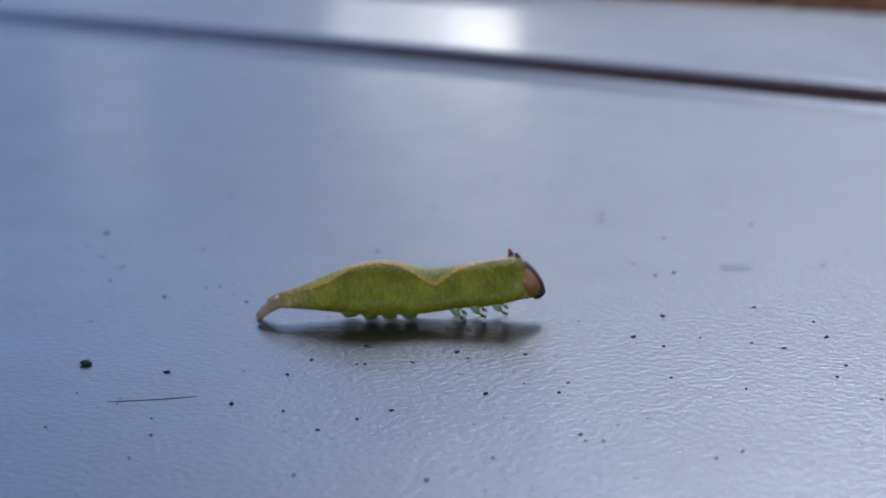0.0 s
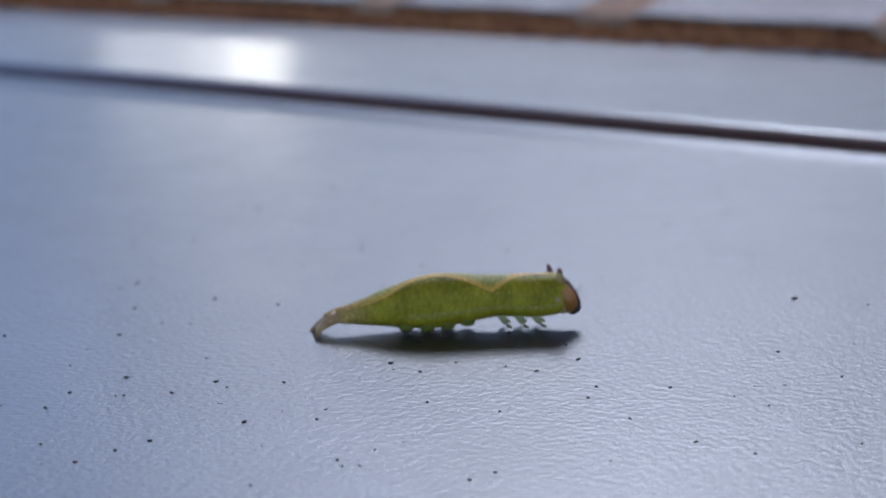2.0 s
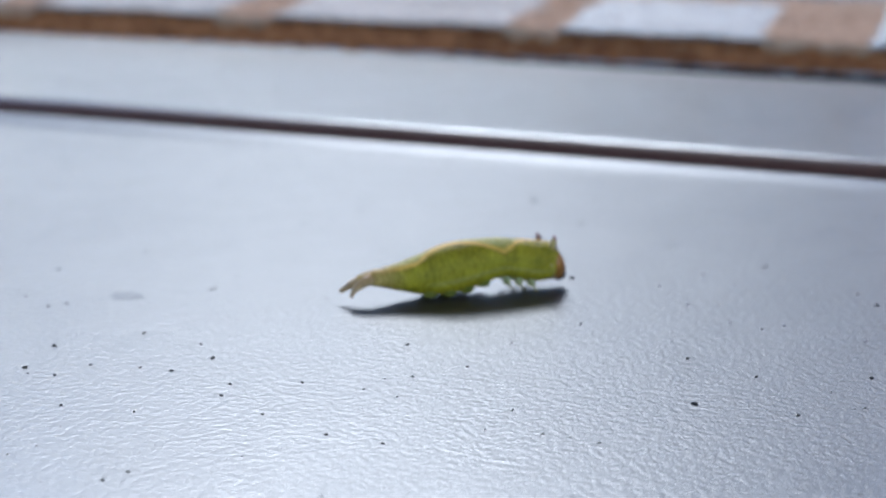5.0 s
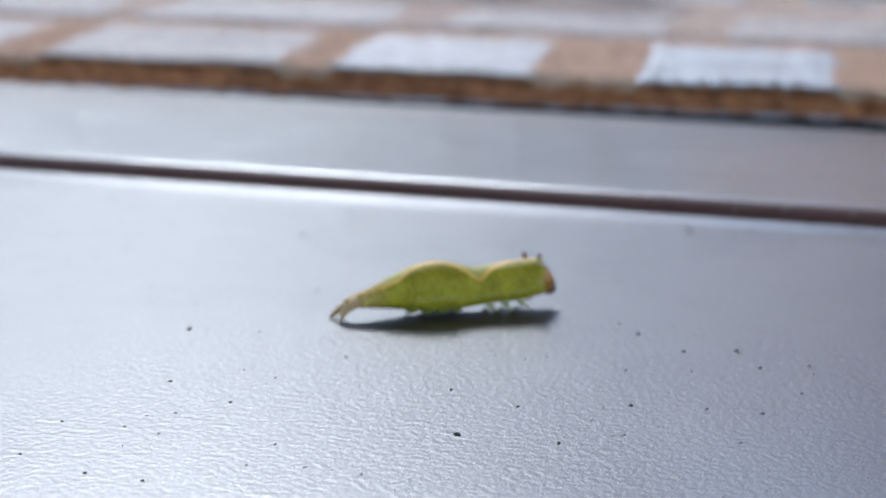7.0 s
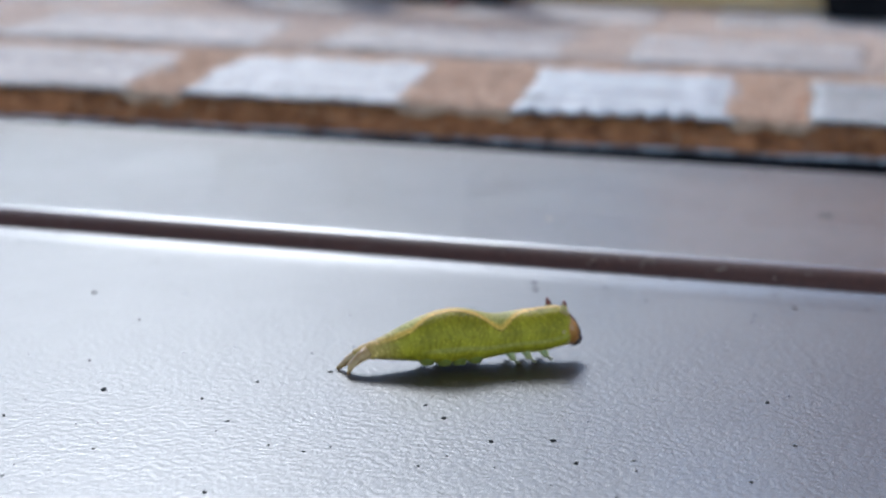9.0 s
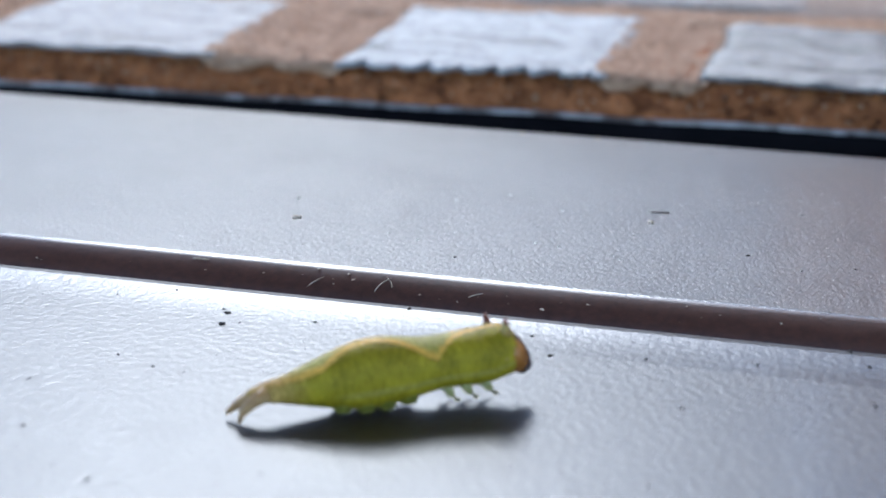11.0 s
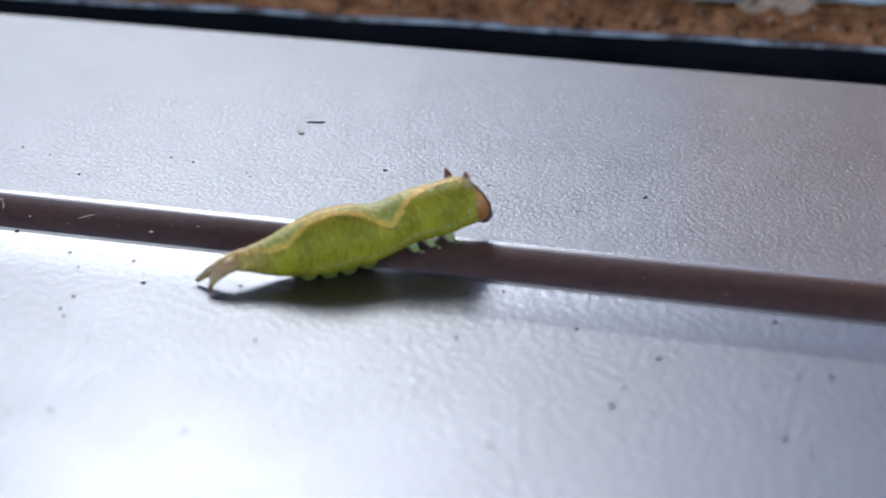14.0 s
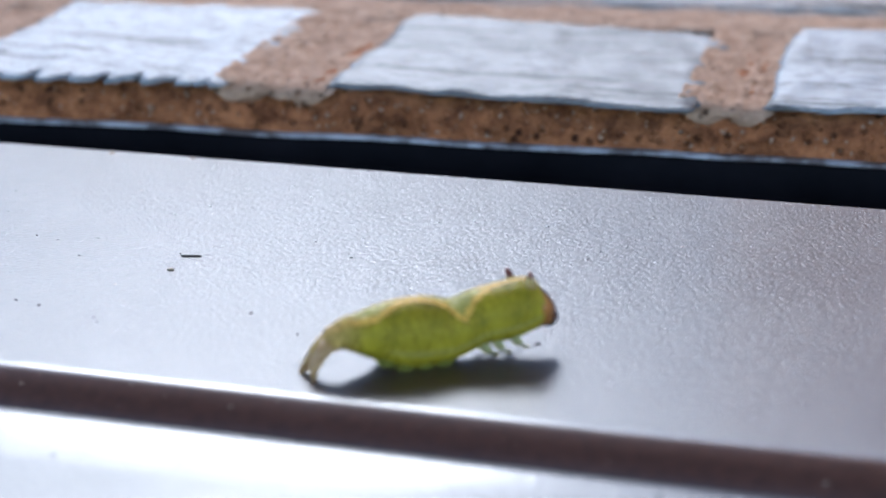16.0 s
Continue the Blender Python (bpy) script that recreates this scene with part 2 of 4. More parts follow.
def profile_sheet(name, profile, x0, x1, mat, label, category="", steps=2):
    rings = []
    for i in range(steps + 1):
        x = x0 + (x1 - x0) * i / steps
        rings.append([(x, y, z) for y, z in profile])
    ob = part(name, loft(rings), mat, None, label)
    for p in ob.data.polygons:
        p.use_smooth = len(p.vertices) == 4 and p.area < 0.05
    return tagged(ob, label, category, kind="structure")


def rounded(y0, z0, r, a0, a1, n=6):
    return [(y0 + r * math.cos(radians(a0 + (a1 - a0) * i / n)), z0 + r * math.sin(radians(a0 + (a1 - a0) * i / n))) for i in range(n + 1)]


X0, X1 = -1.3, 1.5
sweep = [(FOOT_Y - 0.011 + 0.011 * i / 10, 0.0006 * (i / 10) ** 2.5) for i in range(11)]
lower = [(-0.9, 0.0)] + sweep + [(FOOT_Y, -0.02), (-0.9, -0.02)]
profile_sheet("floor_sill_lower", lower, X0, X1, M_SILL, "dark bronze painted metal door sill, dusty and finely grained", "door sill")
slope = math.degrees(math.atan2(STEP_Z, STEP_Y - FOOT_Y))
r = 0.0040
top_tilt = math.degrees(math.atan2(BACK_Z - STEP_Z, BACK_Y - STEP_Y))
half = math.tan(radians((slope - top_tilt) / 2)) * r
c_y = STEP_Y + half * math.cos(radians(top_tilt)) + r * math.sin(radians(top_tilt))
c_z = STEP_Z - r * math.cos(radians(top_tilt))
edge = rounded(c_y, c_z, r, 90 + slope, 90 + top_tilt, 8)
upper = [(FOOT_Y + 0.0003, -0.02), (FOOT_Y + 0.0003, 0.0006)] + edge + [(BACK_Y - 0.0006, BACK_Z), (BACK_Y, BACK_Z - 0.0006), (BACK_Y, -0.02)]
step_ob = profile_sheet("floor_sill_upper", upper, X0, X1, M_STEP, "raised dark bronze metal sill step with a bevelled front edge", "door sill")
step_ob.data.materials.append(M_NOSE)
# the sloping faces carry the painted brown reflection
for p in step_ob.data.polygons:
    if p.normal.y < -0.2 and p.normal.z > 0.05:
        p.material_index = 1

# a black sheet closes the gap; its colour stands in for the deep shade
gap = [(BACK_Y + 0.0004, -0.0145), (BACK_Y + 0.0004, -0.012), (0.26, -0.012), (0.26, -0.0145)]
profile_sheet("floor_gap", gap, X0, X1, M_BLACK, "black sheet standing in for the shade in the gap behind the sill", "gap")


def along(x, dy=0.0):
    return GAP_Y + GAP_K * x + dy


def strip(name, section, mat, label, category, steps=120, wobble=0.0):
    """A long strip that follows the foot of the masonry; section in (offset, z)."""
    rings = []
    for i in range(steps + 1):
        x = -0.45 + 1.2 * i / steps
        w = wobble * noise.noise((x * 60, 3.1, 0.7))
        rings.append([(x, along(x, d + w * 0.6), z + w * (0.5 if z > -0.002 else 0)) for d, z in section])
    ob = part(name, loft(rings), mat, None, label)
    return tagged(ob, label, category, kind="structure")


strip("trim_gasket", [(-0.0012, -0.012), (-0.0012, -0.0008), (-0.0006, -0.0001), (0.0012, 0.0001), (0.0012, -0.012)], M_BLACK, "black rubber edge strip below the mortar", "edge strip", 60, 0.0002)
strip("trim_sealant", [(-0.0010, 0.0001), (-0.0009, 0.0006), (0.0002, 0.0009), (0.0014, 0.0003)], M_BEAD, "thin light grey bead of sealant along the mortar", "sealant", 240, 0.0007)

# ---- masonry: a mortar bed with split stones let into it ----
TILT = math.atan(GAP_K)


def at_stone(u, v, z):
    """u along the masonry's foot from x = 0, v back from it."""
    return Vector((u * math.cos(TILT) - v * math.sin(TILT), GAP_Y + u * math.sin(TILT) + v * math.cos(TILT), z))


def mortar_bed():
    rings = []
    nu = 520
    prof = [(0.0008, -0.012), (0.0004, 0.0006), (0.0016, 0.0030), (0.0026, 0.0048), (0.0042, 0.0062), (0.0066, 0.0071), (0.0100, 0.0074), (0.03, 0.0073), (0.07, 0.0073), (0.12, 0.0073), (0.235, 0.0073), (0.235, -0.012)]
    for i in range(nu + 1):
        u = -0.45 + 1.2 * i / nu
        ring = []
        for k, (v, z) in enumerate(prof):
            w = noise.noise((u * 140, v * 220 + z * 400, 1.7)) * 0.0009 + noise.noise((u * 420, v * 500 + z * 900, 5.7)) * 0.0006
            if k in (0, 10, 11):
                w = 0
            ring.append(at_stone(u, v - w * (1 if k < 5 else 0), z + (w if k >= 4 else 0)))
        rings.append(ring)
    return loft(rings)


pavement = part("pavement", mortar_bed(), M_MORTAR, None)
tagged(pavement, "coarse brown mortar bed of stone paving", "paving", kind="structure")


def stone(u0, u1, v0, v1, seed, ragged=0.0, skew=(0, 0, 0, 0), cells=(26, 12)):
    """A split stone with a rough cleft top and broken edges. skew: shifts of the front left, front right, back right and back left corners."""
    rng = random.Random(seed)
    nu, nv = cells
    bm = bmesh.new()
    grid = []
    saw = [rng.uniform(-1, 1) for _ in range(40)]
    for i in range(nu + 1):
        a = i / nu
        col = []
        for j in range(nv + 1):
            b = j / nv
            front = v0 + skew[0] * (1 - a) + skew[1] * a
            back = v1 + skew[3] * (1 - a) + skew[2] * a
            k = a * 22
            tooth = (k % 2.6) / 2.6
            f = noise.noise((a * 9, seed, 0.3)) * 0.0012 + ragged * ((tooth ** 1.6) - 0.5 + 0.35 * saw[int(k)])
            v = front + f + (back - front - f) * b + noise.noise((a * 8, seed + 5, 1.0)) * 0.0012 * b
            u = u0 + (u1 - u0) * a + (noise.noise((b * 2.6, seed + 9, 2.0 + round(a))) * 0.0026 + noise.noise((b * 16, seed + 4, 2.0 + round(a))) * 0.0008) * abs(2 * a - 1)
            lift = min(a, 1 - a, b, 1 - b)
            z = STONE_Z + noise.noise((u * 120, v * 160, seed)) * 0.0006 + noise.noise((u * 400, v * 700, seed)) * 0.00025
            z -= 0.0007 * max(0, 1 - lift / 0.06) ** 2
            col.append(bm.verts.new(at_stone(u, v, z)))
        grid.append(col)
    for i in range(nu):
        for j in range(nv):
            bm.faces.new((grid[i][j], grid[i + 1][j], grid[i + 1][j + 1], grid[i][j + 1]))
    rim = [grid[i][0] for i in range(nu + 1)] + [grid[nu][j] for j in range(1, nv + 1)] + [grid[i][nv] for i in range(nu - 1, -1, -1)] + [grid[0][j] for j in range(nv - 1, 0, -1)]
    middle = at_stone((u0 + u1) / 2, (v0 + v1) / 2, STONE_Z)
    low = []
    for v in rim:
        p = v.co.copy()
        inward = (middle - p) * 0.04
        low.append(bm.verts.new((p.x + inward.x, p.y + inward.y + 0.0008, 0.0074)))
    for i in range(len(rim)):
        j = (i + 1) % len(rim)
        bm.faces.new((rim[i], low[i], low[j], rim[j]))
    bm.faces.new(low)
    return bm


FRONT = [(-0.300, -0.236), (-0.226, -0.158), (-0.148, -0.088), (-0.075, -0.003), (0.009, 0.067), (0.093, 0.147), (0.164, 0.228), (0.2385, 0.305), (0.318, 0.385), (0.398, 0.470)]
for k, (a, b) in enumerate(FRONT):
    ragged = 0.004 if k == 5 else 0.0
    front = {4: 0.0000, 5: -0.0020, 6: 0.0020, 7: 0.0000}.get(k, 0.001)
    tilt_right = {4: -0.001, 5: 0.001, 6: -0.007, 7: 0.002}.get(k, 0.0)
    o = part("stone", stone(a, b, 0.002 + front, 0.066, 11 + k, ragged, (0, tilt_right, -0.011 if k == 6 else 0, 0), (90, 26) if k == 5 else (56, 26)), M_CREAM if k < 4 else M_ROSE if k == 4 else M_GREY if k == 6 else M_STONE, pavement)
rng = random.Random(8)
for row in range(1, 3):
    u = -0.34 + 0.035 * row
    while u < 0.48:
        w = rng.uniform(0.06, 0.085)
        part("stone", stone(u, u + w, 0.002 + row * 0.077, 0.066 + row * 0.077, 100 + int(u * 1000) + row, 0.0, (0, 0, 0, 0), (14, 8)), M_CREAM, pavement)
        u += w + rng.uniform(0.009, 0.016)

# ---- grout on the joints between the front stones ----
for k in range(len(FRONT) - 1):
    u0, u1 = FRONT[k][1] - 0.0034, FRONT[k + 1][0] + 0.0020
    rings = []
    for i in range(41):
        b = i / 40
        v = 0.0006 + 0.066 * b
        row = []
        for j in range(33):
            a = j / 32
            z = 0.0079 + 0.0010 * abs(2 * a - 1) ** 0.7 * (a < 0.5) + noise.noise((a * 9 + k, v * 300, 4.0)) * 0.0007 + noise.noise((a * 31 + k, v * 900, 9.0)) * 0.0005
            flare = 0.0
            if i < 3:
                v, z = ((0.0034, 0.0058), (0.0018, 0.0064), (0.0018, 0.0074))[i]
                z += 0.0010 * noise.noise((a * 4, k, 1.0)) - 0.0012 * (2 * a - 1) ** 2 * (i < 2)
                flare = (2 * a - 1) * -0.0034 * (2 - i)
            row.append(at_stone(u0 + (u1 - u0) * a + flare, v, z))
        rings.append(row)
    bm = loft(rings, closed=False, caps=False)
    part("joint", bm, M_GROUT, pavement)
rings = []
for i in range(41):
    u = -0.45 + 1.2 * i / 40
    rings.append([at_stone(u, v, z + 0.0004 * noise.noise((u * 90, v * 90, 2.0))) for v, z in ((0.066, 0.0080), (0.10, 0.0086), (0.15, 0.0086), (0.20, 0.0086), (0.234, 0.0086), (0.234, 0.004), (0.066, 0.004))])
part("joint", loft(rings), M_SAND, pavement)
rings = []
for i in range(301):
    u = -0.45 + 1.2 * i / 300
    rings.append([at_stone(u, v + 0.0012 * noise.noise((u * 70, v * 9, 6.0)), z + 0.0007 * noise.noise((u * 260, v * 260, 2.0))) for v, z in ((0.0580, 0.0076), (0.0610, 0.0083), (0.0650, 0.0086), (0.0690, 0.0085), (0.0730, 0.0086), (0.0765, 0.0084), (0.0790, 0.0076))])
part("joint", loft(rings), M_GROUT, pavement)


def grit(count, seed):
    """Coarse sand grains standing out of the mortar's front face."""
    rng = random.Random(seed)
    bm = bmesh.new()
    for _ in range(count):
        u, z = rng.uniform(-0.02, 0.36), rng.uniform(0.0008, 0.0066)
        r = 0.00014 + 0.00036 * rng.random() ** 2.5
        p = at_stone(u, 0.0005 + 0.0005 * min(1, z / 0.003) + 0.0024 * max(0, (z - 0.003) / 0.0036) + 0.0003 * rng.random(), z)
        m = Matrix.Translation(p) @ Matrix.Rotation(rng.uniform(0, 6), 4, "Y") @ Matrix.Diagonal((r * rng.uniform(1, 1.7), r, r * rng.uniform(0.7, 1.2), 1))
        vs = [bm.verts.new(m @ Vector(c)) for c in ((1, 0, 0), (0, 1, 0), (-1, 0, 0), (0, -1, 0), (0, 0, 1), (0, 0, -1))]
        for a, b in ((0, 1), (1, 2), (2, 3), (3, 0)):
            bm.faces.new((vs[a], vs[b], vs[4]))
            bm.faces.new((vs[b], vs[a], vs[5]))
    return bm


tagged(part("sand_grit", grit(3600, 21), M_MORTAR), "coarse brown sand grains in the mortar face", "grit", kind="stuff")
tagged(part("sand_grit", grit(700, 22), M_GROUT), "pale coarse sand grains in the mortar face", "grit", kind="stuff")

# ---- surroundings: low board behind the paving; added unseen low wall, canopy and far blocks ----
part_wall = part("wall_board", box(-0.6, 0.9, 0.335, 0.350, -0.02, 0.026, 0.001), M_BEIGE, smooth=False)
tagged(part_wall, "beige wooden board edging the stone paving", "board", kind="structure")
tagged(part("ground", box(-30, 30, -30, 60, -0.30, -0.14), M_EARTH, smooth=False), "grey stone slabs of a yard", "ground", kind="structure")
# unseen wall, added for a brown reflection on the sill's right side
tagged(part("wall_low", box(0.12, 2.2, 0.80, 0.92, -0.14, 0.36), M_PLASTER, smooth=False), "added unseen low brown plastered wall", "wall", kind="structure")


def far_box(a0, a1, e0, e1, dist, thick, name, mat, label, category):
    """A far upright block between two bearings (degrees left of +y) and two elevations."""
    mid = (a0 + a1) / 2
    d = dist / math.cos(radians(mid))
    low = -0.14 if e0 is None else d * math.tan(radians(e0))
    ob = part(name, box(-dist * math.tan(radians(a1)), -dist * math.tan(radians(a0)), dist, dist + thick, low, d * math.tan(radians(e1))), mat, smooth=False)
    return tagged(ob, label, category, kind="structure")


# unseen blocks, added to cut off low sky and tint the sill's reflections
far_box(-20, 7.0, None, 19.5, 12.0, 0.5, "wall_sky_block", M_PLASTER, "added unseen far block, low and brown plastered", "facade")
far_box(7.02, 21.0, None, 26.5, 12.0, 0.5, "wall_sky_block", M_PALE, "added unseen far block, grey blue", "facade")
far_box(21.02, 31.0, None, 29.0, 12.0, 0.5, "wall_sky_block", M_PALE, "added unseen far block, pale blue", "facade")
far_box(31.02, 40.0, None, 20.0, 12.0, 0.5, "wall_sky_block", M_PALE, "added unseen far block, pale grey", "facade")
far_box(40.02, 52.0, None, 14.5, 12.0, 0.5, "wall_sky_block", M_WHITE, "added unseen far block, white", "facade")
far_box(52.02, 68.0, None, 9.0, 12.0, 0.5, "wall_sky_block", M_WHITE, "added unseen far block, white", "facade")


# a lit window in the far facade: its mirror image shows on the sill
def lit(name, strength):
    m, tree, node = material(name, (0.8, 0.75, 0.65), 0.5)
    node.inputs["Emission Color"].default_value = (1.0, 0.88, 0.66, 1)
    node.inputs["Emission Strength"].default_value = strength
    return m


far_box(34.2, 36.9, 6.5, 11.2, 11.9, 0.08, "window_1", lit("lit_pane", 1.9), "bright lit window in the distance", "window")
far_box(36.95, 39.3, 6.3, 11.6, 11.9, 0.08, "window_2", lit("dim_pane", 1.3), "softly lit window in the distance", "window")
far_box(45.0, 47.0, 9.5, 14.0, 11.9, 0.08, "window_3", lit("faint_pane", 0.8), "softly lit window in the distance", "window")
far_box(34.6, 35.9, 7.3, 10.0, 11.8, 0.06, "window_lamp", lit("lamp_glass", 5.0), "bright lamp glowing before a distant window", "lamp")
# unseen canvas, added overhead to keep the high sky off the sill
canopy = bmesh.new()
bmesh.ops.create_grid(canopy, x_segments=16, y_segments=10, size=1, matrix=Matrix.Translation((0.75, -0.75, 2.4)) @ Matrix.Diagonal((3.75, 2.05, 1, 1)))
for v in canopy.verts:
    v.co.z += 0.04 * math.sin(v.co.x * 5) * math.sin(v.co.y * 1.5)
tagged(part("ceiling_sky_block", canopy, M_SOFFIT), "added unseen brown canvas that blocks the high sky", "awning", kind="structure")
# unseen orange canvas, added to throw a warm reflection on the step's edge
flap = bmesh.new()
bmesh.ops.create_grid(flap, x_segments=16, y_segments=8, size=1, matrix=Matrix.Translation((2.30, 2.12, 2.34)) @ Matrix.Diagonal((2.20, 0.80, 1, 1)))
for v in flap.verts:
    v.co.z += 0.03 * math.sin(v.co.x * 5) - 0.06 * (v.co.y - 1.32)
tagged(part("ceiling_reflector", flap, M_FLAP), "added unseen orange brown canvas, sunlit, that warms the reflections", "awning", kind="structure")

# ---- things against the board ----
def ring_mesh(radius, tube, squash=1.0):
    rings = []
    for i in range(48):
        a = 2 * math.pi * i / 48
        c = Vector((radius * math.cos(a), 0, radius * math.sin(a) * squash))
        out = Vector((math.cos(a), 0, math.sin(a)))
        rings.append([c + tube * (math.cos(2 * math.pi * k / 14) * out + math.sin(2 * math.pi * k / 14) * Vector((0, 1, 0))) for k in range(14)])
    bm = bmesh.new()
    vs = [[bm.verts.new(p) for p in ring] for ring in rings]
    for i in range(48):
        for k in range(14):
            bm.faces.new((vs[i][k], vs[i][(k + 1) % 14], vs[(i + 1) % 48][(k + 1) % 14], vs[(i + 1) % 48][k]))
    return bm


def hose_ring(x, y, radius, tube, lean):
    ob = part("rubber_ring", ring_mesh(radius, tube), M_BLACK)
    ob.matrix_basis = pose(x, y, 0.0080 + radius * math.cos(radians(lean)) + tube, lean, 0, 0)
    return tagged(ob, "black rubber ring leaning on a beige board", "ring", "rings by the board")


hose_ring(-0.0270, 0.3245, 0.026, 0.0052, -14)
hose_ring(0.0230, 0.3225, 0.029, 0.0062, -14)


def small_block(name, x0, x1, mat, label, category, top=0.024, lid="lid"):
    """A small moulded thing: a body that narrows to its foot, with a rounded lid or rim."""
    bm = box(x0, x1, 0.312, 0.333, 0.0084, top - 0.004, 0.0016)
    for v in bm.verts:
        low = (top - v.co.z) / (top - 0.0084)
        v.co.x += ((x0 + x1) / 2 - v.co.x) * 0.12 * low
    ob = part(name, bm, mat, smooth=False)
    part(lid, box(x0 - 0.0004, x1 + 0.0004, 0.3114, 0.3336, top - 0.0048, top, 0.0014), mat, ob, smooth=False)
    part("foot", box(x0 + 0.001, x1 - 0.001, 0.314, 0.331, 0.0074, 0.0088, 0.0003), M_BLACK, ob, smooth=False)
    return tagged(ob, label, category)


small_block("plastic_peg", 0.0275, 0.0345, M_RED, "red plastic peg standing by the board", "peg", lid="cap")
small_block("black_case", 0.152, 0.215, M_BLACK, "black plastic case beside a beige board", "case")
small_block("black_case", 0.0385, 0.0515, M_BLACK, "narrow black plastic case beside a red peg", "case")
small_block("black_case", -0.143, -0.130, M_BLACK, "small black plastic case beside a beige board", "case")
small_block("plastic_tub", -0.1290, -0.1130, M_GREEN, "grey green plastic tub beside a beige board", "tub", lid="rim")
small_block("plastic_tub", -0.1115, -0.1000, M_ORANGE, "dull orange plastic tub beside a beige board", "tub", lid="rim")


# ---- crumbs, fibres and dust on the sill ----
def crumb_mesh(seed, rough=0.6):
    bm = bmesh.new()
    bmesh.ops.create_icosphere(bm, subdivisions=2, radius=1)
    for v in bm.verts:
        v.co *= 1 + rough * noise.noise(v.co * 1.7 + Vector((seed, 0, 0)))
        v.co.z *= 0.55
    return mesh_from(bm, "crumb", M_CRUMB, True)


CRUMBS = [crumb_mesh(s) for s in (3.1, 7.7, 12.4, 19.9)]


def crumb(x, y, size, turn=0.0, stretch=1.0, label="dark crumb of dirt on the metal sill"):
    ob = new("crumb", CRUMBS[int(abs(x * 9173 + y * 3331)) % 4])
    ob.matrix_basis = pose(x, y, ground_z(y) + size * 0.40, 0, 0, turn) @ Matrix.Diagonal((size * stretch, size, size, 1))
    return tagged(ob, label, "crumb", "crumbs on the sill")


# placed crumbs, in centimetres: x, y, radius in tenths of a millimetre
NEAR = [(-5.01, -21.46, 10), (-3.72, -21.13, 4.5), (-9.98, -15.95, 4), (-4.97, -17.94, 3), (-2.03, -21.67, 4), (-0.07, -13.57, 3), (-0.37, -21.86, 3), (-0.62, -18.33, 3.5), (2.69, -20.27, 3), (4.75, -19.76, 3), (5.46, -10.75, 5), (6.21, -13.5, 3.5), (3.68, -15.12, 4), (2.61, -17.78, 3), (4.56, -16.63, 3), (-4.92, -14.59, 3), (-3.35, -17.11, 3), (0.75, -19.6, 4), (3.2, -14.56, 3), (7.46, -17.66, 3), (1.11, -15.4, 4), (1.24, -16.48, 4), (8.68, -15.8, 2.5), (3.71, -17.67, 2.5)]
FAR = [(11.03, -14.68, 5), (10.44, -12.7, 3.5), (11.59, -13.2, 3), (12.49, -14.64, 3.5), (8.58, -16.71, 2.5), (5.45, -17.15, 2.5), (11.19, -10.83, 2.5), (7.52, -9.06, 5), (6.73, -7.73, 3), (6.6, -5.35, 3), (5.22, -3.95, 4), (10.49, -7.22, 4), (9.58, -8.03, 3), (9.06, -9.03, 3), (13.57, -9.69, 4), (14.39, -9.41, 4), (14.87, -10.24, 4), (17.13, -6.81, 4), (13.2, -12.68, 4)]
STEP = [(13.84, -10.71, 2.5), (14.54, -1.57, 3), (12.39, -3.28, 2.5), (22.67, -1.22, 3.5), (21.13, -0.51, 3), (11.77, -3.01, 2.5), (17.12, -1.32, 3.5), (16.49, -2.4, 3), (10.46, -5.83, 2.5), (23.5, -3.24, 4), (19.12, -2.67, 3), (12.45, -0.99, 4), (12.56, -1.45, 5), (15.84, 2.69, 2.5), (11.9, 3.0, 2.5), (14.7, 5.39, 2), (18.96, 3.05, 3), (20.54, 2.83, 2.5), (22.73, 2.96, 4), (23.88, 1.9, 2.5), (16.23, 2.58, 2.5), (21.95, 2.09, 2.5), (20.84, 5.05, 2)]
MORE = [(-4.03, -15.83, 3), (-3.16, -14.79, 3), (-2.0, -14.65, 3), (-5.76, -11.78, 3), (0.03, -20.78, 3.5), (-0.17, -21.28, 3), (1.84, -16.64, 3), (4.46, -16.13, 3), (6.61, -17.6, 3), (7.44, -14.2, 3), (6.63, -10.57, 3), (5.42, -15.71, 3), (4.58, -20.13, 3), (-5.98, -9.4, 3), (-2.25, -19.67, 3), (1.59, -19.06, 3), (0.3, -17.93, 3), (12.7, -8.89, 4), (12.29, -8.39, 3), (8.41, -11.54, 3), (17.24, -10.3, 3), (11.54, 4.0, 2), (17.24, 2.19, 2), (14.93, 1.54, 2.5), (19.82, 2.46, 2.5), (21.56, -0.37, 2.5), (16.48, -1.99, 2.5), (16.64, -2.61, 2.5), (14.81, -0.17, 3), (20.84, -0.11, 3)]
for k, (x, y, s) in enumerate(NEAR + FAR + STEP + MORE):
    crumb(x / 100, y / 100, s * 0.76e-4, 37 * k, 1.2 + 0.5 * ((k * 7) % 5) / 5)


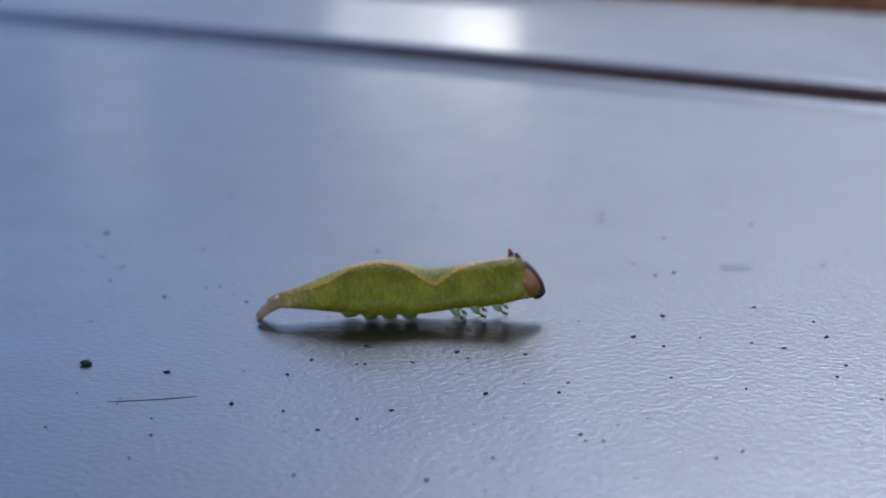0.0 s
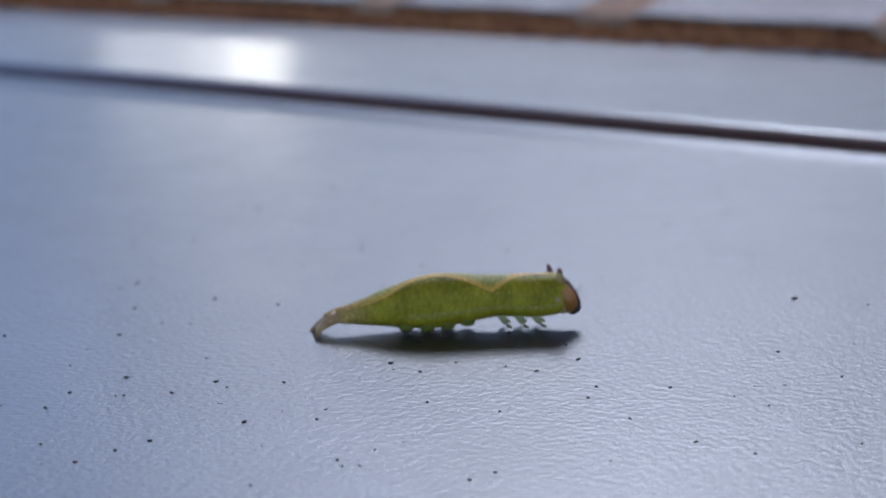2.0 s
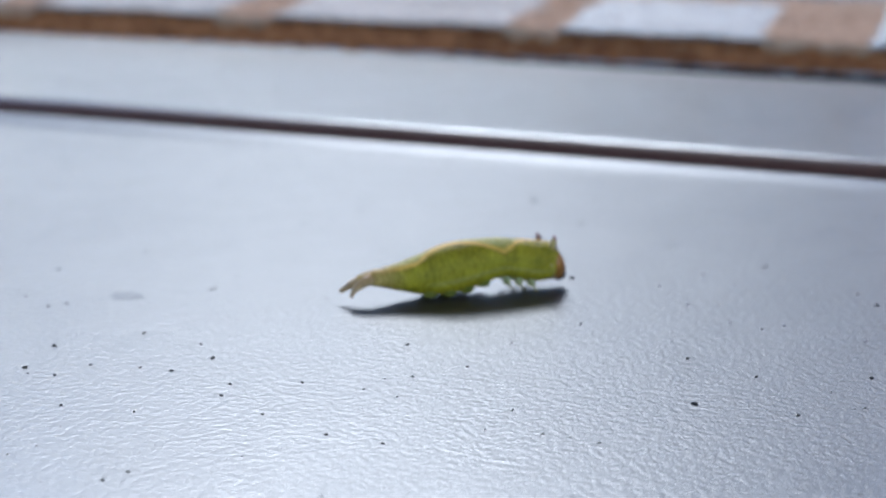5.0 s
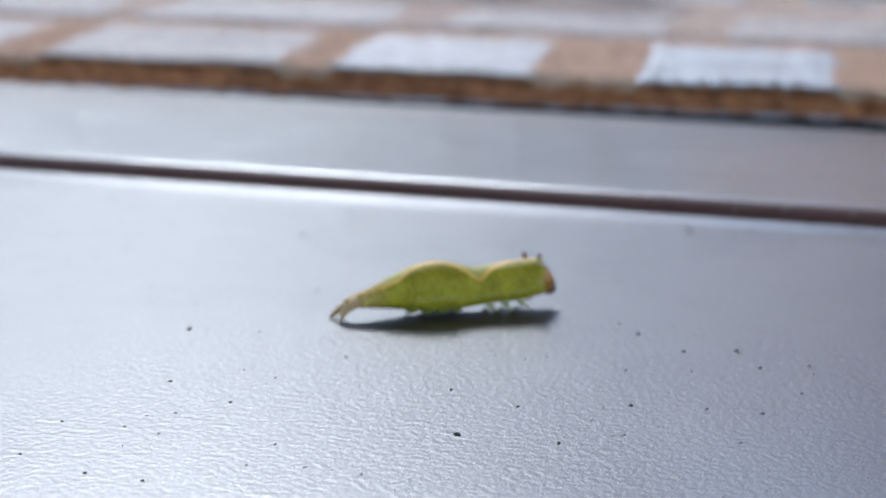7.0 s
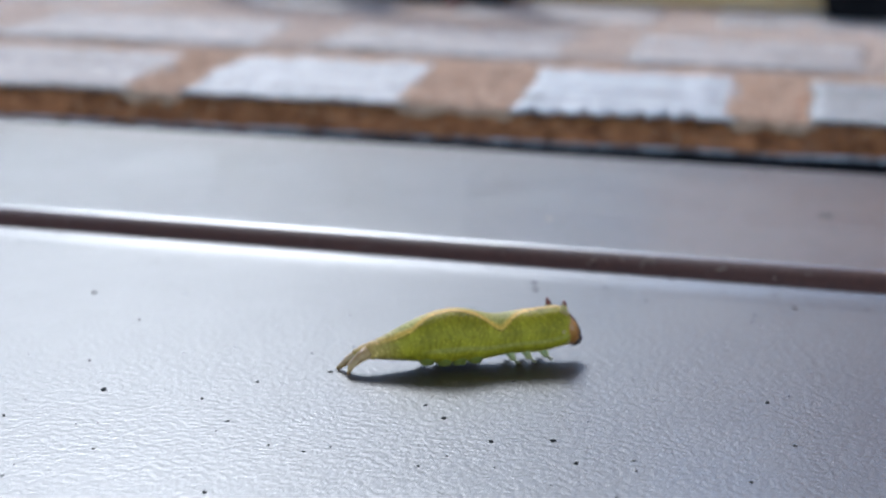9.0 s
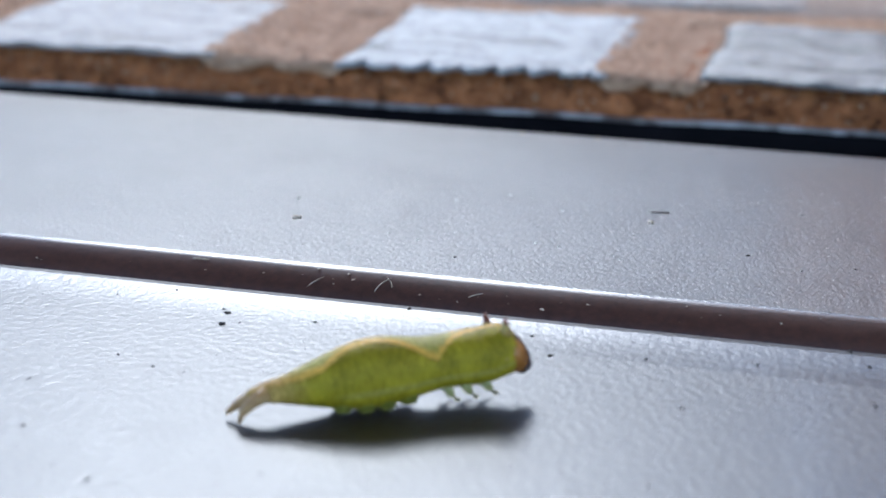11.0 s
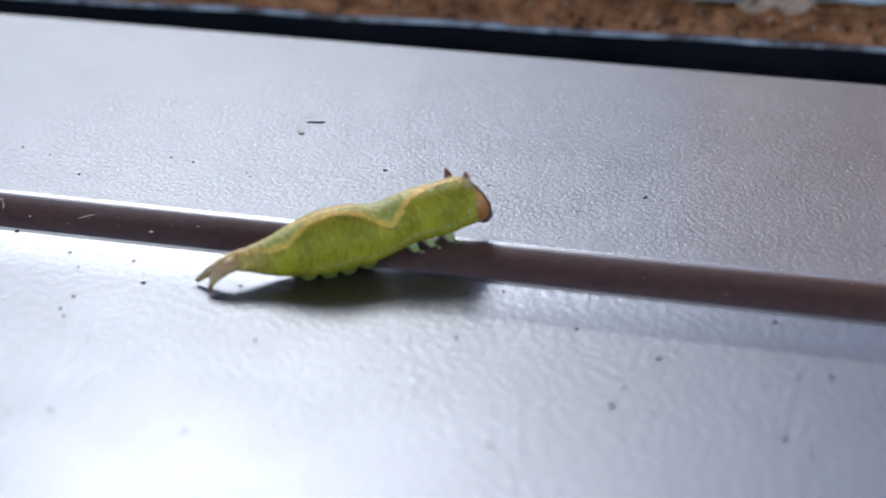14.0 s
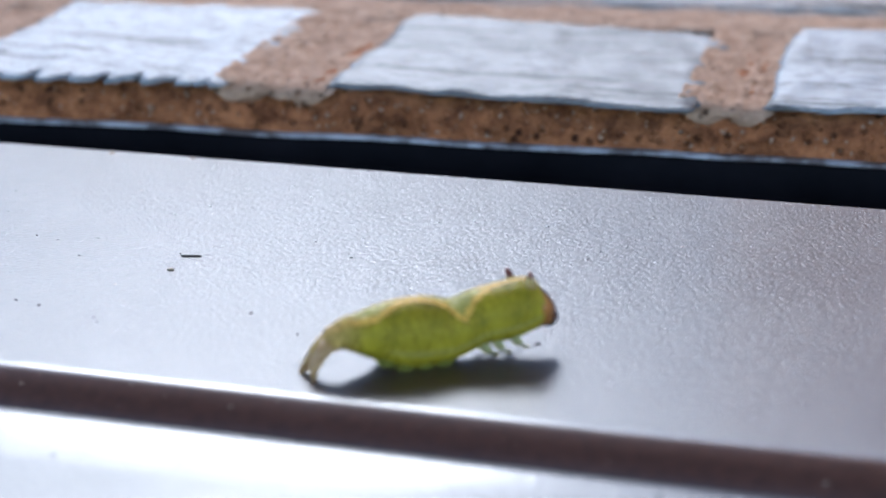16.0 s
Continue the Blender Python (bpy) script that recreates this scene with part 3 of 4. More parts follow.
def scatter(name, count, x0, x1, y0, y1, low, high, mat, label, seed):
    """Dust too small to count: one mesh of tiny flattened grains."""
    rng = random.Random(seed)
    bm = bmesh.new()
    for _ in range(count):
        x, y = rng.uniform(x0, x1), rng.uniform(y0, y1)
        s = low + (high - low) * rng.random() ** 3
        m = pose(x, y, ground_z(y) + s * 0.3, 0, 0, rng.uniform(0, 180)) @ Matrix.Diagonal((s * rng.uniform(1, 1.9), s, s * 0.6, 1))
        vs = [bm.verts.new(m @ Vector(c)) for c in ((1, 0, 0), (0, 1, 0), (-1, 0, 0), (0, -1, 0), (0, 0, 1), (0, 0, -0.5))]
        for a, b in ((0, 1), (1, 2), (2, 3), (3, 0)):
            bm.faces.new((vs[a], vs[b], vs[4]))
            bm.faces.new((vs[b], vs[a], vs[5]))
    ob = part(name, bm, mat, None, "", False)
    return tagged(ob, label, "dust", kind="stuff")


scatter("dust", 2200, -0.25, 0.40, -0.27, -0.002, 0.00006, 0.00034, M_CRUMB, "fine dark dust on the lower metal sill", 5)
scatter("dust", 1000, -0.15, 0.42, 0.006, 0.100, 0.00006, 0.00026, M_CRUMB, "fine dark dust on the raised metal sill", 6)
scatter("dust", 150, 0.10, 0.42, 0.008, 0.099, 0.00006, 0.00018, M_STRAW, "pale specks of dust on the raised metal sill", 8)
scatter("lint", 110, -0.10, 0.42, 0.0006, 0.0046, 0.00008, 0.0003, M_STRAW, "pale dust and lint on the bevelled step", 7)


def fibre(points, radius, mat, name, label):
    ob = part(name, limb(points, [radius * 0.6] + [radius] * (len(points) - 2) + [radius * 0.5], 6), mat)
    return tagged(ob, label, "fibre")


def curl(x, y, length, turn, bend, lift=0.00012):
    pts = []
    for i in range(7):
        a = i / 6 - 0.5
        u, v = a * length, bend * length * (0.25 - a * a)
        px = x + u * math.cos(turn) - v * math.sin(turn)
        py = y + u * math.sin(turn) + v * math.cos(turn)
        pts.append((px, py, ground_z(py) + lift))
    return pts


fibre(curl(0.1724, 0.0507, 0.0029, 0.25, 0.1), 0.00015, M_CRUMB, "splinter", "dark splinter lying on the raised metal sill")
for x, y, size, turn, long in ((0.1722, 0.0443, 0.00040, 0, 1.3), (0.1195, 0.0288, 0.00040, 20, 2.0), (0.1364, 0.0995, 0.00035, 60, 1.5), (0.1505, 0.1000, 0.00030, 10, 1.4)):
    pale_crumb = crumb(x, y, size, turn, long, "pale brown crumb on the raised metal sill")
    pale_crumb.data = pale_crumb.data.copy()
    pale_crumb.data.materials[0] = M_STRAW
fibre(curl(0.1428, 0.0024, 0.0032, 1.1, 0.5), 0.00008, M_STRAW, "fibre", "pale fibre on the bevelled metal step")
fibre(curl(0.1436, 0.0030, 0.0022, 2.2, -0.4), 0.00007, M_STRAW, "fibre", "pale fibre on the bevelled metal step")
fibre(curl(0.1330, 0.0018, 0.0028, 0.9, 0.3), 0.00007, M_STRAW, "fibre", "pale fibre on the bevelled metal step")
fibre(curl(0.1144, 0.0040, 0.0026, 0.0, 0.1), 0.0001, M_STRAW, "fibre", "short pale fibre on the bevelled metal step")
fibre(curl(0.1565, 0.0022, 0.0022, 0.5, 0.2), 0.00008, M_STRAW, "fibre", "short pale fibre on the bevelled metal step")
fibre(curl(-0.0312, -0.2207, 0.0125, 0.70, -0.10, 0.00003), 0.00006, M_CRUMB, "hair", "thin dark hair lying on the metal sill")

# a dried water mark
M_MARK = variegated("dried_water_mark", (0.035, 0.034, 0.036), (0.07, 0.07, 0.075), 600, 0.55)
bm = bmesh.new()
bmesh.ops.create_circle(bm, cap_ends=True, segments=28, radius=1)
for v in bm.verts:
    v.co *= 1 + 0.25 * noise.noise(v.co * 2.1)
    v.co = Vector((0.0084 + v.co.x * 0.0028, -0.1257 + v.co.y * 0.0022, 0.00004))
bmesh.ops.solidify(bm, geom=bm.faces[:], thickness=0.00003)
tagged(part("water_mark", bm, M_MARK, smooth=False), "dull grey dried water mark on the metal sill", "stain")

# ---- the caterpillar: rigid segments that move along one body line ----
BODY_L = 4.40  # rest length in centimetres
# rest body: distance from the tail, height of the segment, width, back's height stretched, back's height humped
RINGS = [(0.45, 0.25, 0.26, 0.40, 0.46), (0.80, 0.41, 0.42, 0.52, 0.59), (1.14, 0.59, 0.59, 0.67, 0.73), (1.47, 0.75, 0.72, 0.79, 0.85), (1.80, 0.86, 0.77, 0.90, 0.93),
         (2.13, 0.845, 0.75, 0.94, 0.92), (2.45, 0.745, 0.71, 0.95, 0.81), (2.77, 0.65, 0.68, 0.95, 0.77), (3.08, 0.66, 0.69, 0.93, 0.81), (3.39, 0.685, 0.72, 0.93, 0.85), (3.68, 0.70, 0.72, 0.92, 0.88), (3.94, 0.65, 0.66, 0.91, 0.91)]
STOUT = [float(v) for v in np.linspace(RINGS[0][0], RINGS[-1][0], 23)]
RINGS = [tuple(sum(float(np.interp(u + d, [r[0] for r in RINGS], [r[i] for r in RINGS])) for d in (-0.12, 0.0, 0.12)) / 3 if i else u for i in range(5)) for u in STOUT]
PITCH = STOUT[1] - STOUT[0]
HEAD_U, HEAD_Z = 4.20, 0.60
SEAM = [(0.0, 40), (0.9, 46), (1.2, 42), (1.42, 22), (1.6, 14), (1.95, 13), (2.3, 26), (2.6, 52), (2.76, 64), (2.92, 48), (3.15, 22), (3.4, 8), (3.6, 4), (4.5, 4)]


def seam(u):
    for (a, p), (b, q) in zip(SEAM, SEAM[1:]):
        if u <= b:
            return p + (q - p) * (u - a) / (b - a)
    return SEAM[-1][1]


def body_size(u):
    us = [r[0] for r in RINGS]
    return float(np.interp(u, us, [r[1] for r in RINGS])), float(np.interp(u, us, [r[2] for r in RINGS]))


def skin_material():
    m, nt, b = material("caterpillar_skin", (0.2, 0.3, 0.03), 0.55)
    b.inputs["Specular IOR Level"].default_value = 0.17
    at = nt.nodes.new("ShaderNodeAttribute")
    at.attribute_name = "mark"
    sep = nt.nodes.new("ShaderNodeSeparateColor")
    nt.links.new(at.outputs["Color"], sep.inputs[0])
    rest = nt.nodes.new("ShaderNodeAttribute")
    rest.attribute_name = "rest"
    n = add(nt, "ShaderNodeTexNoise", Scale=900.0, Detail=4.0, Roughness=0.6)
    blot = add(nt, "ShaderNodeTexNoise", Scale=260.0, Detail=3.0, Roughness=0.6)
    for tex in (n, blot):
        nt.links.new(rest.outputs["Vector"], tex.inputs["Vector"])
    green = ramp_of(nt, blot.outputs["Fac"], [(0.28, (0.190, 0.148, 0.006)), (0.68, (0.360, 0.282, 0.014))])
    saddle = ramp_of(nt, blot.outputs["Fac"], [(0.3, (0.27, 0.24, 0.040)), (0.7, (0.42, 0.35, 0.08))])
    tan = ramp_of(nt, n.outputs["Fac"], [(0.3, (0.33, 0.185, 0.048)), (0.7, (0.54, 0.345, 0.105))])
    # red: signed distance from the seam, green: tail, blue: belly line
    wob = nt.nodes.new("ShaderNodeMath")
    wob.operation = "MULTIPLY_ADD"
    wob.inputs[1].default_value = 0.05
    nt.links.new(n.outputs["Fac"], wob.inputs[0])
    nt.links.new(sep.outputs[0], wob.inputs[2])
    over = ramp_of(nt, wob.outputs[0], [(0.515, (1, 1, 1)), (0.540, (0, 0, 0))])
    line = ramp_of(nt, wob.outputs[0], [(0.34, (0, 0, 0)), (0.44, (0.9, 0.9, 0.9)), (0.525, (1, 1, 1)), (0.545, (0, 0, 0))])
    orange = add(nt, "ShaderNodeRGB")
    orange.outputs[0].default_value = (0.66, 0.38, 0.06, 1)

    def mix(fac, a, c):
        mx = nt.nodes.new("ShaderNodeMix")
        mx.data_type = "RGBA"
        nt.links.new(fac, mx.inputs[0])
        nt.links.new(a, mx.inputs[6])
        nt.links.new(c, mx.inputs[7])
        return mx.outputs[2]

    c1 = mix(over.outputs["Color"], green.outputs["Color"], saddle.outputs["Color"])
    c2 = mix(line.outputs["Color"], c1, orange.outputs[0])
    border = ramp_of(nt, wob.outputs[0], [(0.535, (0, 0, 0)), (0.550, (0.6, 0.6, 0.6)), (0.560, (0.6, 0.6, 0.6)), (0.580, (0, 0, 0))])
    rust = add(nt, "ShaderNodeRGB")
    rust.outputs[0].default_value = (0.22, 0.085, 0.012, 1)
    c2 = mix(border.outputs["Color"], c2, rust.outputs[0])
    c3 = mix(sep.outputs[1], c2, tan.outputs["Color"])
    pale = add(nt, "ShaderNodeRGB")
    pale.outputs[0].default_value = (0.32, 0.27, 0.09, 1)
    c4 = mix(sep.outputs[2], c3, pale.outputs[0])
    # fine creases round the body and small pale warts
    crease = add(nt, "ShaderNodeTexWave", Scale=240.0, Distortion=14.0, Detail=3.0)
    crease.inputs["Detail Scale"].default_value = 1.4
    nt.links.new(rest.outputs["Vector"], crease.inputs["Vector"])
    # the creases' valleys are darkened in colour, as shade in the folds
    uneven = ramp_of(nt, crease.outputs["Fac"], [(0.0, (0.84, 0.82, 0.76)), (0.40, (1, 1, 1))])
    warts = add(nt, "ShaderNodeTexVoronoi", Scale=1500.0, Randomness=1.0)
    nt.links.new(rest.outputs["Vector"], warts.inputs["Vector"])
    dots = ramp_of(nt, warts.outputs["Distance"], [(0.16, (1.45, 1.4, 1.7)), (0.34, (1, 1, 1))])
    for shade in (uneven, dots):
        mul = nt.nodes.new("ShaderNodeMix")
        mul.data_type, mul.blend_type = "RGBA", "MULTIPLY"
        mul.inputs[0].default_value = 1.0
        nt.links.new(c4, mul.inputs[6])
        nt.links.new(shade.outputs["Color"], mul.inputs[7])
        c4 = mul.outputs[2]
    nt.links.new(c4, b.inputs["Base Color"])
    first = bump_of(nt, b, n.outputs["Fac"], 0.6, 0.0003)
    second = bump_of(nt, b, blot.outputs["Fac"], 0.4, 0.0005, first)
    bump_of(nt, b, crease.outputs["Fac"], 0.22, 0.0002, second)
    return m


M_SKIN = skin_material()
M_LEG = variegated("pale_leg_skin", (0.28, 0.26, 0.09), (0.48, 0.43, 0.19), 700, 0.4)
M_PROLEG = variegated("proleg_skin", (0.12, 0.115, 0.012), (0.22, 0.20, 0.035), 600, 0.5)
M_TAIL = variegated("brown_tail_skin", (0.27, 0.125, 0.045), (0.52, 0.33, 0.12), 400, 0.5)
M_FACE = variegated("brown_face", (0.24, 0.075, 0.014), (0.52, 0.235, 0.040), 420, 0.38, 0.3, 0.0002)
M_STRIPE = variegated("dark_face_stripe", (0.035, 0.010, 0.004), (0.12, 0.035, 0.012), 700, 0.4)
M_RIM = variegated("yellow_face_rim", (0.34, 0.20, 0.06), (0.50, 0.36, 0.13), 500, 0.45)
M_HORN = variegated("dark_red_horn", (0.09, 0.02, 0.012), (0.20, 0.05, 0.025), 900, 0.45)
M_MOUTH = variegated("dark_mouth", (0.012, 0.006, 0.004), (0.04, 0.018, 0.010), 700, 0.4)


def smooth(a, b, x):
    t = min(1, max(0, (x - a) / (b - a)))
    return t * t * (3 - 2 * t)


def segment_mesh(k):
    """One body ring: a bulging barrel that reaches under its neighbours."""
    u0 = RINGS[k][0]
    first, last = k == 0, k == len(RINGS) - 1
    reach_back = 0.16 if not first else 0.27
    reach_front = 0.16 if not last else 0.20
    rings, marks, places = [], [], []
    nr, na = 13, 40
    for i in range(nr):
        s = -reach_back + (reach_back + reach_front) * i / (nr - 1)
        u = u0 + s
        h, w = body_size(u)
        bulge = 1.0 - 0.0012 * (abs(s) / 0.08) ** 2
        if abs(s) > 0.134:
            bulge -= 2.0 * (abs(s) - 0.134)
        if first and s < 0:
            bulge = 1 - 0.62 * (-s / 0.27) ** 1.25
        if last and s > 0:
            bulge = math.sqrt(1 - (s / 0.29) ** 2)
        h, w = h * bulge, w * bulge
        ring = []
        for j in range(na):
            a = 2 * math.pi * j / na
            y, z = math.sin(a) * w / 2, math.cos(a) * h / 2
            if z < 0:
                y *= 1.0 + 0.06 * math.sin(2 * abs(a - math.pi))
            fold = 1 + 0.005 * math.cos(a * 9)
            ring.append(Vector((s, y * fold, z * fold)) * 0.01)
            places.append((u * 0.01, y * 0.01, z * 0.01))
            deg = min(math.degrees(a), 360 - math.degrees(a))
            arc = (deg - seam(u)) / 90 * (h * 0.75)
            tail = 1 - smooth(0.35, 1.10, u)
            belly = smooth(104, 107, deg) * (1 - smooth(108, 112, deg)) * 0.5 * smooth(1.2, 1.6, u)
            marks.append((min(1, max(0, 0.5 + arc * 1.6)), 0.9 * tail, belly, 1))
        rings.append(ring)
    bm = loft(rings)
    me = mesh_from(bm, "segment", M_SKIN)
    layer = me.color_attributes.new("mark", "FLOAT_COLOR", "POINT")
    for i, c in enumerate(marks):
        layer.data[i].color = c
    spots = me.attributes.new("rest", "FLOAT_VECTOR", "POINT")
    for i, p in enumerate(places):
        spots.data[i].vector = p
    return me


def caterpillar():
    root = new("caterpillar")
    root.empty_display_size = 0.01
    tagged(root, "small green caterpillar with yellow saddle, forked tail, horned brown head", "caterpillar")
    segs = []
    for k in range(len(RINGS)):
        seg = new("segment", segment_mesh(k))
        seg.parent = root
        h, w = RINGS[k][1] * 0.01, RINGS[k][2] * 0.01
        if k in (6, 8, 10, 12):
            for side in (-1, 1):
                y = side * w * 0.17
                pts = [(0, y * 0.8, -h * 0.24), (0.0001, y * 0.95, -h * 0.36), (0.0001, y * 1.05, -h * 0.48), (0.0001, y * 1.1, -h * 0.49 - 0.0003)]
                part("proleg", limb(pts, [0.0018, 0.0016, 0.0012, 0.0009], 12), M_PROLEG, seg, "pale stubby proleg")
        if k in (16, 18, 20):
            for side in (-1, 1):
                y = side * w * 0.20
                pts = [(-0.0003, y * 0.8, -h * 0.36), (-0.0001, y * 1.1, -h * 0.46), (0.0003, y * 1.3, -0.0039), (0.0008, y * 1.2, -0.0045), (0.0014, y * 1.05, -0.0049)]
                part("leg", limb(pts, [0.0009, 0.0007, 0.00044, 0.00030, 0.00014], 10), M_LEG, seg, "slender pale walking leg")
        if k == 0:
            for side in (-1, 1):
                pts = [(-0.0006, side * 0.0004, 0.0), (-0.0020, side * 0.0008, -0.0005), (-0.0036, side * 0.0013, -0.0014), (-0.0047 - side * 0.0004, side * 0.0019, -0.0026)]
                part("tail_prong", limb(pts, [0.0011, 0.00085, 0.00062, 0.0003], 12), M_TAIL, seg, "brown pointed tail prong")
        segs.append(seg)
    # head: a capsule that leans back, with a brown face, a yellow rim behind it and dark mouthparts
    def capsule(cx, cz, thick, wide, tall, segs_u=30, segs_v=18, chin=0.0):
        bm = bmesh.new()
        bmesh.ops.create_uvsphere(bm, u_segments=segs_u, v_segments=segs_v, radius=1)
        for v in bm.verts:
            p = v.co
            narrow = 1 - 0.22 * max(0, -p.z)
            groove = 1 - 0.10 * math.exp(-(p.y / 0.16) ** 2) * max(0, p.z) * max(0, p.x)
            x, y, z = p.x * thick * groove, p.y * wide * narrow, p.z * tall
            v.co = (cx + x + chin * max(0, -p.z), y, cz + z)
        bmesh.ops.rotate(bm, verts=bm.verts, cent=(0, 0, 0), matrix=Matrix.Rotation(radians(-31), 3, "Y"))
        return bm

    head = part("head", capsule(0.0001, 0.0000, 0.0019, 0.0031, 0.0034), M_FACE, root, "orange brown head capsule")
    part("face_stripe", capsule(0.0012, -0.0001, 0.0010, 0.0016, 0.0031), M_STRIPE, head, "dark brown stripe down the face")
    part("collar", capsule(-0.0009, 0.0006, 0.0019, 0.0034, 0.0034), M_RIM, head, "pale yellow rim behind the face")
    part("mouth", capsule(0.0004, -0.0029, 0.0012, 0.0017, 0.0009, 20, 12), M_MOUTH, head, "blackish mouthparts")
    for side in (-1, 1):
        x, z = -0.0010 - side * 0.0006, -0.0001 - side * 0.0003
        pts = [(x + 0.0001, side * 0.0013, z + 0.0021), (x, side * 0.0018, z + 0.0033), (x, side * 0.0021, z + 0.0039), (x - 0.0001, side * 0.0023, z + 0.0044)]
        horn = part("horn", limb(pts, [0.0009, 0.0006, 0.0005, 0.00030], 10), M_RIM, head, "pale horn with a dark red tip")
        tip = [(x, side * 0.0019, z + 0.0035), (x, side * 0.0021, z + 0.0040), (x - 0.0001, side * 0.0025, z + 0.0048)]
        part("tip", limb(tip, [0.00054, 0.00048, 0.00020], 10), M_HORN, horn, "dark red horn tip")
    return root, segs, head


cat_root, cat_segs, cat_head = caterpillar()

# seconds, tail x, y (cm), heading (degrees), length of the body line (cm), mouth's height (cm)
CRAWL = [
    (0.0, -4.18, -18.61, 32, 4.43, 0.38), (0.5, -3.32, -17.87, 32, 4.43, 0.35), (1.0, -2.42, -17.15, 32, 4.34, 0.35), (1.5, -1.46, -16.55, 35, 4.18, 0.37),
    (2.0, -0.60, -15.78, 32, 4.15, 0.29), (2.5, 0.39, -15.30, 28, 4.23, 0.22), (3.0, 1.17, -14.56, 28, 4.29, 0.23), (3.5, 2.14, -13.97, 38, 3.85, 0.29),
    (4.0, 3.00, -13.34, 37, 3.94, 0.22), (4.5, 3.88, -12.67, 38, 3.85, 0.27), (5.0, 4.53, -11.80, 38, 3.71, 0.20), (5.2, 5.04, -11.51, 39, 3.70, 0.37),
    (5.6, 5.50, -11.15, 37, 3.95, 0.27), (6.0, 6.15, -10.68, 36, 3.70, 0.36), (6.4, 6.75, -10.22, 34, 3.98, 0.27), (6.8, 7.40, -9.75, 33, 3.70, 0.34), (7.1, 7.80, -9.45, 31, 3.98, 0.27),
    (7.3, 8.16, -9.19, 30, 3.76, 0.28), (7.5, 8.30, -9.02, 29, 4.00, 0.27), (8.0, 9.01, -8.40, 28, 4.11, 0.30), (8.5, 9.91, -7.95, 28, 3.93, 0.30), (9.0, 10.72, -7.19, 30, 3.79, 0.29),
    (9.3, 11.27, -6.85, 32, 3.63, 0.37), (9.5, 11.63, -6.80, 30, 3.88, 0.32), (9.7, 12.06, -6.48, 32, 3.72, 0.22),
    (10.1, 12.70, -5.95, 30, 3.55, 0.40), (10.5, 13.35, -5.42, 32, 3.80, 0.30), (10.9, 14.05, -4.92, 33, 3.50, 0.42), (11.3, 14.70, -4.40, 35, 3.75, 0.33), (11.6, 15.20, -4.05, 36, 3.50, 0.38),
    (11.8, 15.54, -3.84, 36, 3.47, 0.38), (12.0, 15.68, -3.62, 36, 3.49, 0.36), (12.2, 16.12, -3.40, 37, 3.27, 0.47), (12.5, 16.30, -3.03, 33, 3.62, 0.29), (12.8, 16.72, -2.59, 34, 3.46, 0.43),
    (13.0, 16.98, -2.39, 34, 3.51, 0.45), (13.3, 17.55, -2.20, 34, 3.06, 0.84), (13.5, 17.60, -1.90, 34, 3.30, 0.73), (13.8, 17.95, -1.30, 34, 3.59, 0.76), (14.0, 17.98, -1.25, 34, 3.67, 0.60),
    (14.3, 18.05, -0.93, 34, 3.70, 0.49), (14.5, 18.50, -0.78, 34, 3.57, 0.63), (15.0, 19.28, -0.04, 35, 3.04, 0.65), (15.3, 19.85, 0.30, 36, 3.07, 0.70), (15.5, 20.05, 0.40, 36, 2.95, 0.72), (16.0, 20.46, 1.12, 36, 2.99, 0.66),
]
